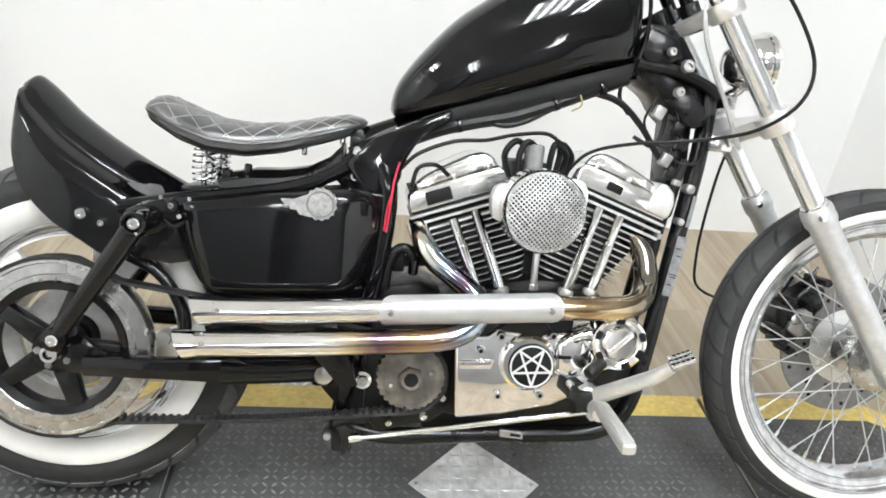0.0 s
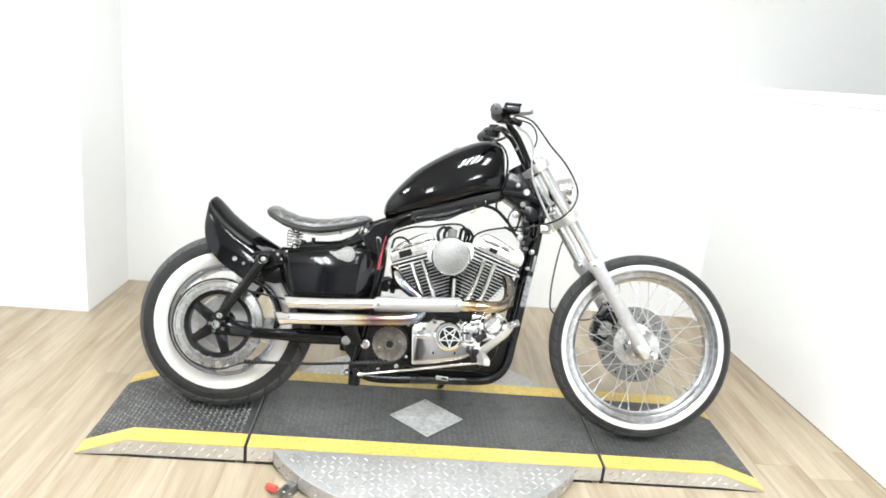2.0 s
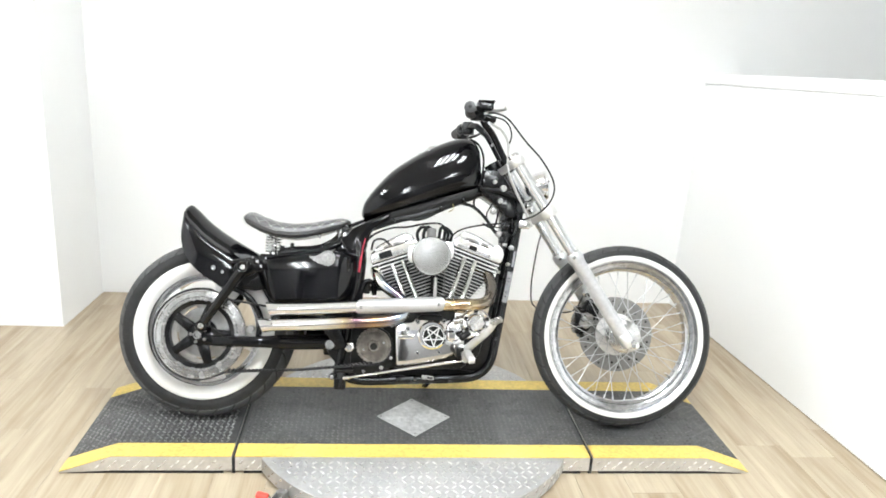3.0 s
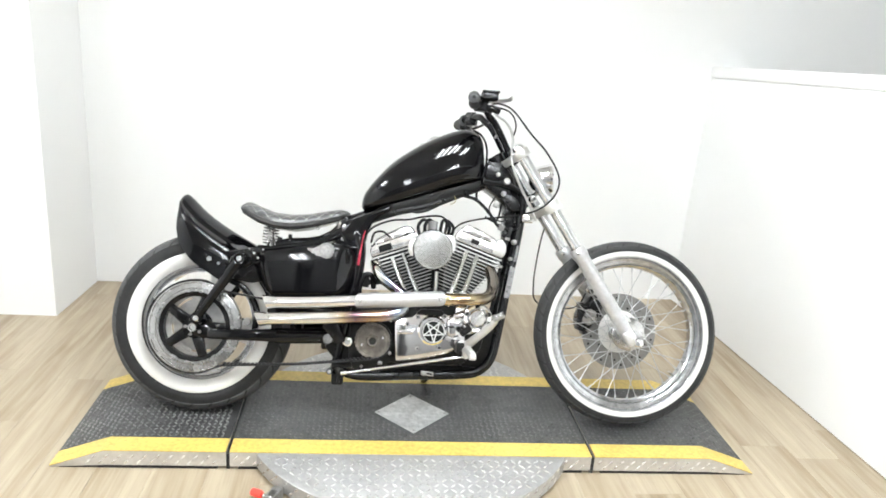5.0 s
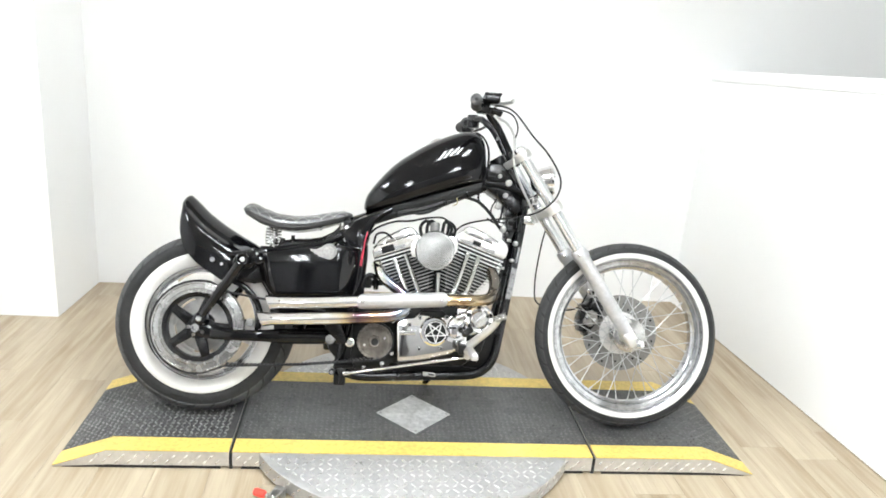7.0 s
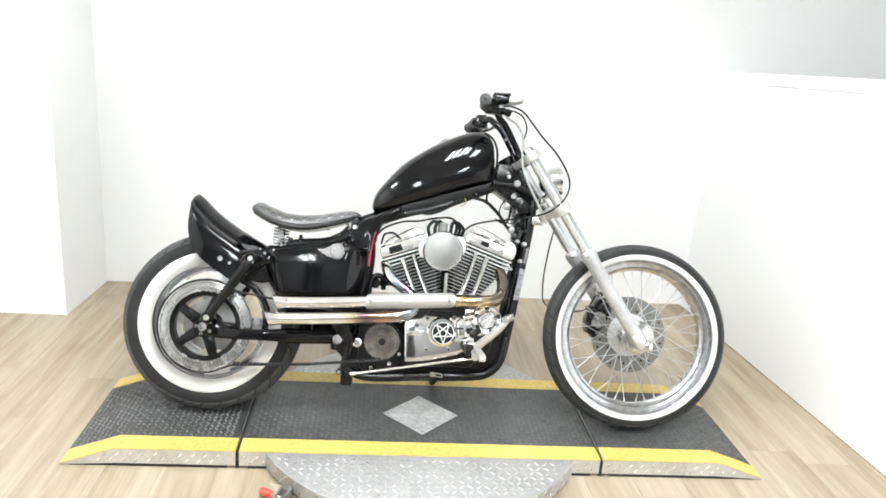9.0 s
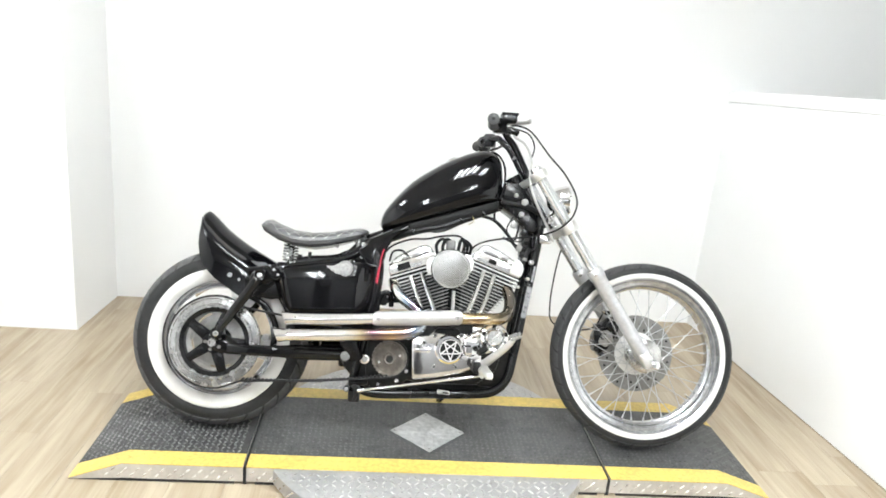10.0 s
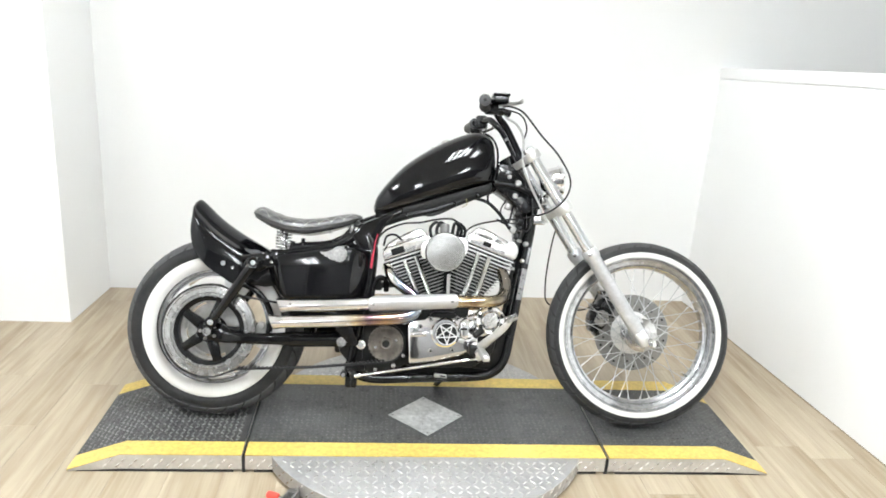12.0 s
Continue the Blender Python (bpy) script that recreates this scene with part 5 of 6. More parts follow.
# air cleaner: chrome ring with a woven screen over a dark dome
AC = (0.802, 0.0, 0.616)
air = part("air_cleaner", lathe([(0.060, -0.256), (0.0645, -0.257), (0.068, -0.252), (0.0685, -0.240), (0.0685, -0.185), (0.060, -0.180), (0.0, -0.180), (0.0, -0.246), (0.058, -0.246)], AC, (0, 1, 0), 56), M_WORN, bike, "round chrome air cleaner with a woven screen")
part("filter_core", lathe([(0, -0.2710), (0.03, -0.267), (0.059, -0.253), (0.060, -0.240)], AC, (0, 1, 0), 40), M_DARK, air)
for s, dw in ((-1, 0.006), (1, 0.022)):
    part("mount_ear", prism([(AC[0] + s * (0.060 + x), AC[2] + dw + z) for x, z in ((-0.02, -0.032), (0.008, -0.032), (0.018, -0.024), (0.022, -0.006), (0.022, 0.010), (0.016, 0.026), (0.006, 0.032), (-0.02, 0.032))], -0.206, -0.176, 0.006, 2), M_BRUSH, air, "matte cast mounting ear")
for d in (1, -1):
    for k in range(-11, 12):
        off = k * 0.0056
        L = math.sqrt(max(0.0, 0.0640 ** 2 - off * off))
        pts = []
        for q in range(9):
            s = -L + 2 * L * q / 8
            x, z = (s * d - off) * 0.7071, (s + off * d) * 0.7071
            rr = math.hypot(x, z)
            pts.append((AC[0] + x, -0.2750 + 0.0175 * (rr / 0.064) ** 2 + 0.0006 * d, AC[2] + z))
        part("screen_wire", tube(pts, 0.0014, 5), M_SCREEN, air)
part("intake", join(tube([(0.805, -0.17, 0.62), (0.805, -0.06, 0.63), (0.81, 0.05, 0.63)], 0.030, 16), box((0.775, -0.06, 0.60), (0.845, 0.06, 0.69), 0.01)), M_DIRTY, bike, "dark carburettor and intake")
part("intake_plug", rod((0.806, -0.10, 0.665), (0.808, -0.10, 0.722), 0.017, 16, 0.006), M_CLOTH, bike)
for k, (u, v) in enumerate(((0.765, -0.09), (0.782, -0.11), (0.835, -0.10), (0.85, -0.08))):
    part("vacuum_hose", tube([(u, v, 0.66), (u - 0.01 + 0.006 * k, v, 0.70), (u + 0.01, v, 0.725), (u + 0.035, v + 0.02, 0.705), (u + 0.03, v + 0.03, 0.67)], 0.006, 8, 5), M_WIRE, bike)

part("lower_crankcase", prism([(0.640, 0.185), (0.71, 0.215), (0.85, 0.245), (0.96, 0.275), (1.03, 0.285), (1.055, 0.25), (1.045, 0.195), (0.985, 0.165), (0.78, 0.158), (0.645, 0.152)], -0.060, 0.060, 0.014, 3), M_DIRTY, bike, "dirty black lower crankcase")
part("oil_filter", join(lathe([(0, -0.04), (0.036, -0.04), (0.040, -0.03), (0.040, 0.07), (0, 0.07)], (1.035, 0, 0.285), (0, 1, 0), 32), prism([(0.93, 0.20), (0.93, 0.36), (1.03, 0.40), (1.06, 0.34), (1.045, 0.235), (1.00, 0.195)], -0.075, 0.075, 0.012)), M_DIRTY, bike, "black oil filter and lower engine front")
# starter and solenoid end in chrome
SD = (0.976, 0.0, 0.386)
starter = part("starter_motor", lathe([(0, -0.176), (0.030, -0.176), (0.036, -0.184), (0.044, -0.187), (0.049, -0.184), (0.051, -0.176), (0.051, -0.06), (0, -0.06)], SD, (0, 1, 0), 40), M_CHROME, bike, "round chrome starter drum")
for th in (20, 95, 160, 215, 290, 335):
    a0, a1 = radians(th - 11), radians(th + 11)
    part("drum_notch", prism([(SD[0] + r * math.cos(a), SD[2] + r * math.sin(a)) for r, a in ((0.037, a0), (0.047, a0), (0.048, (a0 + a1) / 2), (0.047, a1), (0.037, a1))], -0.1885, -0.180, 0.001), M_DARK, starter, "dark notch in the drum face")
part("end_cap", lathe([(0, -0.188), (0.026, -0.188), (0.0305, -0.184), (0.0315, -0.174), (0, -0.174)], SD, (0, 1, 0), 30), M_WORN, starter, "round bright end cap")
part("cap_bar", prism([(SD[0] + x * 0.707 - z * 0.707, SD[2] + x * 0.707 + z * 0.707) for x, z in ((-0.028, -0.0045), (0.028, -0.0045), (0.028, 0.0045), (-0.028, 0.0045))], -0.1915, -0.186, 0.0015), M_ROCKER, starter, "bright bar across the cap")
part("oil_filter_mount", join(box((0.90, -0.14, 0.37), (0.99, -0.09, 0.43), 0.008), rod((0.895, -0.160, 0.385), (0.935, -0.160, 0.398), 0.012, 14, 0.003)), M_CHROME, bike)
part("mount_web", prism([(0.925, 0.335), (0.935, 0.375), (0.965, 0.372), (1.00, 0.358), (0.99, 0.338), (0.95, 0.322)], -0.170, -0.11, 0.010, 3), M_CHROME, bike, "chrome web under the starter")
bolt((0.912, -0.165, 0.345), 0.010, M_DIRTY, bike, h=0.02)

# ---- exhaust ----
upper = part("upper_exhaust_pipe", tube([(0.259, -0.205, 0.409), (0.40, -0.205, 0.416), (0.60, -0.203, 0.430), (0.80, -0.200, 0.445), (0.93, -0.192, 0.449), (0.985, -0.178, 0.452), (1.014, -0.155, 0.462), (1.030, -0.128, 0.482), (1.035, -0.108, 0.512), (1.028, -0.088, 0.545), (1.008, -0.066, 0.568), (0.980, -0.05, 0.575)], 0.0215, 24, 8, False), M_PIPE_HI, bike, "chrome exhaust pipe turned bronze by heat")
lower = part("lower_exhaust_pipe", tube([(0.236, -0.212, 0.353), (0.40, -0.212, 0.362), (0.55, -0.210, 0.373), (0.64, -0.207, 0.380), (0.690, -0.197, 0.392), (0.715, -0.182, 0.412), (0.722, -0.172, 0.436)], 0.0215, 24, 8, False), M_PIPE_LO, bike, "chrome exhaust pipe blued by heat")
part("rear_header", tube([(0.722, -0.172, 0.436), (0.706, -0.158, 0.458), (0.668, -0.148, 0.486), (0.640, -0.138, 0.506), (0.618, -0.118, 0.535), (0.608, -0.075, 0.560)], 0.0195, 22, 6), M_HEADER, bike, "blued header pipe of the rear cylinder")
for p, (u, w) in ((upper, (0.259, 0.409)), (lower, (0.236, 0.353))):
    v = -0.205 if p is upper else -0.212
    d = Vector((0.163, 0, 0.009)).normalized()
    c = Vector((u, v, w))
    bm = lathe([(0.0218, 0.02), (0.0235, 0.0), (0.0245, -0.012), (0.0225, -0.013), (0.019, 0.0), (0.0185, 0.05)], c, d, 28)
    for vv in bm.verts:
        vv.co.x += 0.40 * (w - vv.co.z) if (vv.co - c).dot(d) < 0.004 else 0.0
    part("tip", bm, M_CHROME, p, "slash-cut chrome tip")
    part("baffle", lathe([(0.0185, 0.03), (0.0, 0.03)], c, d, 24), M_DARK, p)
    part("tip_screw", lathe([(0, 0), (0.004, 0), (0.004, 0.003), (0, 0.004)], c + Vector((0.028, -0.021, 0.008)), (0, -1, 0), 10), M_DULL, p)
rings = []
for k in range(25):
    g = 0.5 - 0.5 * math.cos(math.pi * k / 24)
    u = 0.548 + 0.309 * g
    w = 0.4275 + 0.0225 * g
    e = min(u - 0.548, 0.857 - u)
    open_ = 82 * math.sqrt(max(0.02, 1 - (1 - min(1.0, e / 0.022)) ** 2))
    ring = []
    for r_, js in ((0.0262, range(13)), (0.0235, range(12, -1, -1))):
        for j in js:
            a = radians(-open_ + 2 * open_ * j / 12)
            ring.append((u, -0.202 - r_ * math.cos(a), w + r_ * math.sin(a)))
    rings.append(ring)
shield = part("heat_shield", loft(rings), M_SHIELD, upper, "brushed metal heat shield")
for u, w in ((0.566, 0.4290), (0.836, 0.448)):
    part("shield_screw", lathe([(0, 0.004), (0.004, 0.0035), (0.006, 0.001), (0.006, -0.002), (0, -0.002)], (u, -0.2282, w), (0, -1, 0), 14), M_WORN, upper)
part("exhaust_bracket", prism([(0.44, 0.33), (0.44, 0.41), (0.47, 0.41), (0.50, 0.33), (0.52, 0.28), (0.49, 0.275)], -0.175, -0.165, 0.003), M_SATIN, bike)

# ---- lower right side: brake pivot, rod, pedal and peg ----
part("mount_casting", prism([(0.44, 0.29), (0.45, 0.245), (0.50, 0.19), (0.56, 0.16), (0.58, 0.20), (0.55, 0.245), (0.54, 0.33), (0.50, 0.35)], -0.10, -0.03, 0.01), M_DIRTY, bike, "dusty black engine mount casting")
part("pivot_cap", lathe([(0, -0.150), (0.016, -0.149), (0.021, -0.142), (0.021, -0.115), (0, -0.115)], (0.458, 0, 0.287), (0, 1, 0), 28), M_WORN, bike, "bright pivot cap")
part("pivot_cap", lathe([(0, -0.150), (0.009, -0.150), (0.011, -0.142), (0.016, -0.140), (0.016, -0.105), (0, -0.105)], (0.527, 0, 0.279), (0, 1, 0), 28), M_WORN, bike, "bright bolt and washer")
master = part("brake_cylinder", join(prism([(0.484, 0.182), (0.500, 0.188), (0.520, 0.176), (0.512, 0.150), (0.503, 0.128), (0.494, 0.130), (0.497, 0.156)], -0.130, -0.110, 0.004), rod((0.470, -0.142, 0.172), (0.470, -0.105, 0.172), 0.011, 14, 0.003), rod((0.475, -0.12, 0.19), (0.54, -0.10, 0.195), 0.012, 12, 0.003)), M_DIRTY, bike, "dirty black brake linkage bracket")
part("brake_cylinder", join(box((0.474, -0.095, 0.118), (0.516, -0.055, 0.172), 0.007), rod((0.48, -0.075, 0.165), (0.54, -0.075, 0.185), 0.016, 14, 0.003)), M_DIRTY, bike, "dirty black rear brake cylinder")
part("link_bolt", rod((0.470, -0.150, 0.172), (0.470, -0.141, 0.172), 0.007, 8, 0.001), M_DULL, master)
brake_rod = part("brake_rod", join(tube([(0.520, -0.146, 0.171), (0.948, -0.166, 0.250)], 0.0050, 12), rod((0.510, -0.145, 0.169), (0.532, -0.147, 0.174), 0.0085, 12, 0.002)), M_CHROME, bike, "thin chrome brake rod")
pedal = part("brake_pedal", join(tube([(0.938, -0.186, 0.286), (0.963, -0.232, 0.318), (0.998, -0.287, 0.360), (1.014, -0.309, 0.382), (1.022, -0.320, 0.396)], [0.0150, 0.0140, 0.0125, 0.0105, 0.008], 14, 6), rod((0.936, -0.200, 0.283), (0.936, -0.150, 0.283), 0.019, 20, 0.004),
                                 prism([(0.908, 0.298), (0.923, 0.308), (0.953, 0.301), (0.958, 0.273), (0.950, 0.246), (0.936, 0.240), (0.922, 0.268)], -0.196, -0.172, 0.006)), M_BRUSH, bike, "bright metal brake pedal arm")
PAD = pose(1.026, -0.328, 0.404, 26, -22, 0)
pad = part("pedal_pad", move(box((-0.020, -0.013, -0.005), (0.020, 0.013, 0.005), 0.003), PAD), M_DULL, pedal, "studded metal pedal pad")
for i in range(5):
    for j in range(3):
        part("pad_stud", move(box((-0.0034, -0.0034, 0), (0.0034, 0.0034, 0.004), 0.001, 1), PAD @ pose((i - 2) * 0.0080, (j - 1) * 0.0085, 0.0045)), M_CHROME, pedal)
PA, PB = Vector((0.940, -0.225, 0.284)), Vector((0.941, -0.380, 0.275))
px_ = (PB - PA).normalized()
py_ = (Vector((1, 0, 0)) - px_ * px_.x).normalized()
pz_ = px_.cross(py_)
PEG = Matrix.Translation((PA + PB) / 2) @ Matrix(((px_.x, py_.x, pz_.x, 0), (px_.y, py_.y, pz_.y, 0), (px_.z, py_.z, pz_.z, 0), (0, 0, 0, 1)))
peg = part("foot_peg", join(move(box((-0.080, -0.0115, -0.010), (0.078, 0.0115, 0.010), 0.006, 3), PEG), rod((0.938, -0.190, 0.275), (0.940, -0.232, 0.270), 0.015, 18, 0.003)), M_BRUSH, bike, "folding ribbed metal foot peg")
for k in range(3):
    part("peg_rib", move(box((-0.066, -0.0020, 0), (0.070, 0.0020, 0.0022), 0.001, 1), PEG @ pose(0, (k - 1) * 0.0070, 0.0098)), M_BRUSH, peg)
    part("peg_rib", move(box((-0.066, -0.0020, 0), (0.070, 0.0020, 0.0022), 0.001, 1), PEG @ pose(0, (k - 1) * 0.0070, -0.0120)), M_BRUSH, peg)
part("peg_mount", join(box((0.905, -0.205, 0.260), (0.955, -0.10, 0.300), 0.008), rod((0.92, -0.20, 0.33), (0.95, -0.18, 0.35), 0.012, 12, 0.003)), M_DIRTY, bike)
stand = part("side_stand", join(tube([(0.86, 0.11, 0.17), (0.84, 0.20, 0.115), (0.815, 0.288, 0.065), (0.80, 0.345, 0.1175)], 0.011, 12), tube([(0.80, 0.345, 0.1175), (0.775, 0.36, 0.1225)], 0.014, 10)), M_SATIN, bike, "black steel side stand")
clip = part("frame_clip", prism([(0.792, 0.168), (0.792, 0.184), (0.836, 0.180), (0.838, 0.165)], -0.110, -0.100, 0.003), M_DULL, bike, "small metal clip on the lower frame tube")
part("clip_slot", prism([(0.812, 0.172), (0.812, 0.178), (0.832, 0.176), (0.832, 0.170)], -0.1106, -0.108), M_DARK, clip)

# ---- fork ----
FD = Vector((1.552 - 1.113, 0, 0.326 - 0.979)).normalized()
FN = Vector((-FD.z, 0, FD.x))
T0 = Vector((1.108, 0, 0.978))
fork_at = lambda d, v, n=0.0: T0 + FD * d + FN * n + Vector((0, v, 0))
for s in (-1, 1):
    v = -0.133 if s < 0 else 0.090
    leg = part("fork_leg", tube([fork_at(-0.022, v), fork_at(0.46, v)], 0.0198, 24), M_FORK, bike, "chrome fork tube")
    part("slider", lathe([(0.0202, 0.396), (0.026, 0.394), (0.0295, 0.400), (0.030, 0.425), (0.0258, 0.436), (0.0255, 0.60), (0.0250, 0.755), (0.0235, 0.785), (0.020, 0.797), (0.0, 0.800)], T0 + Vector((0, v, 0)), FD, 32), M_SLIDER, leg, "polished aluminium fork slider")
    part("dust_seal", lathe([(0.0199, 0.389), (0.0245, 0.390), (0.0245, 0.397), (0.0199, 0.397)], T0 + Vector((0, v, 0)), FD, 28), M_WORN, leg)
    part("fork_cap", lathe([(0.0, -0.034), (0.016, -0.033), (0.021, -0.028), (0.0225, -0.02), (0.0225, -0.012), (0, -0.012)], T0 + Vector((0, v, 0)), FD, 24), M_CHROME, leg)
    part("pinch_bolt", rod(fork_at(0.41, v - 0.034, -0.01), fork_at(0.41, v - 0.020, -0.01), 0.007, 12, 0.002), M_WORN, leg)
    part("axle_clamp", move(box((-0.021, -0.026, -0.030), (0.021, 0.026, 0.030), 0.010, 3), Matrix.Translation(fork_at(0.770, v)) @ pose(0, 0, 0, 0, -34, 0)), M_BRUSH, leg)
    part("axle_clamp_nut", rod(fork_at(0.79, v - 0.036, 0.012), fork_at(0.79, v - 0.02, 0.012), 0.008, 6, 0.001), M_CHROME, leg)
    part("clamp_collar", lathe([(0.0202, -0.016), (0.031, -0.014), (0.032, -0.004), (0.032, 0.012), (0.030, 0.016), (0.0202, 0.016)], T0 + Vector((0, v, 0)), FD, 28), M_BRUSH, leg)
    part("clamp_collar", lathe([(0.0202, 0.200), (0.032, 0.202), (0.0335, 0.210), (0.0335, 0.232), (0.031, 0.238), (0.0202, 0.238)], T0 + Vector((0, v, 0)), FD, 28), M_BRUSH, leg)
for d, h, lab in ((0.0, 0.013, "upper_fork_clamp"), (0.219, 0.015, "lower_fork_clamp")):
    q = []
    for n, v in ((-0.085, -0.035), (-0.075, 0.0), (-0.085, 0.035), (-0.03, 0.075), (-0.018, 0.094), (0.012, 0.089), (0.0, 0.055), (-0.01, 0.0), (0.0, -0.08), (0.012, -0.131), (-0.018, -0.136), (-0.03, -0.112)):
        q.append((n, v))
    b = bmesh.new()
    lo = [b.verts.new(fork_at(d - h, v, n)) for n, v in q]
    hi = [b.verts.new(fork_at(d + h, v, n)) for n, v in q]
    b.faces.new(lo)
    b.faces.new(hi[::-1])
    for i in range(len(q)):
        j = (i + 1) % len(q)
        b.faces.new((lo[i], lo[j], hi[j], hi[i]))
    bmesh.ops.recalc_face_normals(b, faces=b.faces)
    bmesh.ops.bevel(b, geom=b.edges[:], offset=0.004, segments=2, affect="EDGES", clamp_overlap=True)
    part(lab, b, M_BRUSH, bike, "polished aluminium fork clamp")
part("fork_stop", box((1.13, -0.10, 0.735), (1.175, -0.07, 0.765), 0.006), M_WORN, bike)

# headlamp
HL = Vector((1.209, -0.055, 0.902))
HD = Vector((1.0, 0, 0.10)).normalized()
lamp = part("headlamp", lathe([(0.0, -0.055), (0.022, -0.052), (0.040, -0.038), (0.050, -0.012), (0.053, 0.012), (0.053, 0.020), (0.047, 0.020), (0.044, -0.005), (0.0, -0.03)], HL, HD, 40), M_CHROME, bike, "small chrome headlamp between the fork tubes")
part("headlamp_rim", lathe([(0.050, 0.014), (0.056, 0.016), (0.057, 0.024), (0.053, 0.030), (0.047, 0.028), (0.047, 0.018)], HL, HD, 40, True), M_CHROME, lamp)
part("lens", lathe([(0.048, 0.022), (0.036, 0.032), (0.018, 0.037), (0.0, 0.0385), (0.0, 0.034), (0.018, 0.032), (0.036, 0.027), (0.048, 0.018)], HL, HD, 32), M_LENS, lamp, "clear glass lens")
part("lamp_bracket", join(tube([(1.18, -0.03, 0.840), (1.195, -0.05, 0.855), (1.200, -0.055, 0.872)], 0.010, 10, 4), box((1.165, -0.06, 0.815), (1.190, 0.0, 0.84), 0.005)), M_WORN, bike)

# caliper behind the wheel
cal = part("brake_caliper", join(prism([(1.392, 0.352), (1.392, 0.400), (1.412, 0.440), (1.452, 0.482), (1.492, 0.468), (1.486, 0.424), (1.470, 0.392), (1.446, 0.350), (1.418, 0.338)], 0.030, 0.112, 0.012, 3),
                                 box((1.388, 0.018, 0.366), (1.446, 0.045, 0.436), 0.008), rod((1.452, 0.006, 0.440), (1.452, 0.060, 0.440), 0.020, 20, 0.004)), M_SATIN, bike, "black front brake caliper")
part("caliper_body", prism([(1.402, 0.380), (1.418, 0.424), (1.452, 0.430), (1.462, 0.385), (1.432, 0.362)], 0.010, 0.03, 0.005), M_DULL, cal, "bare cast metal caliper face")
for u, w, r in ((1.420, 0.404, 0.013), (1.444, 0.392, 0.010)):
    part("caliper_piston", lathe([(0, 0.004), (r * 0.7, 0.004), (r, 0.008), (r, 0.020), (0, 0.020)], (u, 0, w), (0, 1, 0), 20), M_WORN, cal)
for u, w in ((1.398, 0.442), (1.388, 0.378), (1.394, 0.352), (1.430, 0.494), (1.470, 0.486), (1.414, 0.336)):
    part("caliper_pin", rod((u, -0.002, w), (u, 0.06, w), 0.009, 12, 0.002), M_SATIN, cal)
part("caliper_bracket", prism([(1.468, 0.470), (1.500, 0.470), (1.530, 0.400), (1.535, 0.352), (1.512, 0.356), (1.488, 0.418)], 0.066, 0.084, 0.004), M_BRUSH, cal, "bright caliper bracket arm")
part("brake_hose_fitting", rod((1.420, 0.010, 0.500), (1.430, 0.07, 0.51), 0.009, 12, 0.002), M_WORN, cal)
part("bleed_nipple", tube([(1.440, 0.012, 0.498), (1.446, 0.006, 0.520)], [0.005, 0.003], 8), M_WORN, cal)

# ---- handlebar and controls ----
bar = part("handlebar", join(*[tube([(1.092, s * 0.038, 0.970), (1.066, s * 0.040, 1.018), (1.024, s * 0.046, 1.092), (0.994, s * 0.056, 1.124), (0.976, s * 0.085, 1.145), (0.953, s * 0.14, 1.148), (0.927, s * 0.235, 1.142)], 0.0128, 14, 6) for s in (-1, 1)],
                             tube([(1.04, -0.043, 1.063), (1.04, 0.043, 1.063)], 0.010, 12)), M_BLACK, bike, "tall narrow black handlebar")
for s in (-1, 1):
    part("riser", join(rod((1.102, s * 0.040, 0.950), (1.078, s * 0.040, 1.000), 0.019, 18, 0.004)), M_SATIN, bar)
    grip_bm = lathe([(0.0, 0.0), (0.013, 0.0), (0.0205, 0.004), (0.021, 0.012)] + [(0.0175 if k % 2 else 0.0195, 0.016 + 0.0075 * k) for k in range(11)] + [(0.022, 0.100), (0.022, 0.108), (0.0128, 0.110)],
                    (0.922, s * 0.268, 1.156), (0.14, -s * 0.99, 0.02), 22)
    part("grip", grip_bm, M_GRIP, bar, "ribbed black rubber grip")
    part("grip_end", lathe([(0, -0.001), (0.006, -0.001), (0.006, 0.002)], (0.922, s * 0.268, 1.156), (0.14, -s * 0.99, 0.02), 12), M_DARK, bar)
    part("switch_housing", move(box((-0.022, -0.020, -0.026), (0.022, 0.020, 0.026), 0.008, 3), pose(0.962, s * 0.142, 1.160, 0, 0, -s * 20)), M_SATIN, bar, "black switch housing")
part("brake_reservoir", join(box((0.965, -0.185, 1.170), (1.018, -0.120, 1.196), 0.005), box((0.961, -0.190, 1.194), (1.022, -0.116, 1.202), 0.003)), M_SATIN, bar, "black brake fluid reservoir")
part("brake_lever", tube([(1.000, -0.135, 1.172), (1.040, -0.165, 1.172), (1.058, -0.215, 1.168), (1.040, -0.290, 1.164)], [0.008, 0.007, 0.0055, 0.006], 10, 5), M_BRUSH, bar, "bright brake lever")
part("clutch_lever", tube([(1.005, 0.135, 1.163), (1.022, 0.18, 1.158), (1.010, 0.235, 1.153), (0.985, 0.285, 1.150)], [0.008, 0.007, 0.0055, 0.006], 10, 5), M_SATIN, bar)
part("throttle_clamp", join(rod((0.995, -0.15, 1.150), (1.03, -0.145, 1.135), 0.011, 12, 0.003), box((0.985, -0.145, 1.135), (1.010, -0.115, 1.160), 0.005)), M_SATIN, bar)
part("switch_housing", move(box((-0.020, -0.028, -0.028), (0.022, 0.028, 0.024), 0.009, 3), pose(0.945, 0.19, 1.150, 0, 0, -20)), M_SATIN, bar)

for ob in bar.children:
    if not ob.name.startswith("riser"):
        ob.location = (-0.009, 0.0, -0.015)

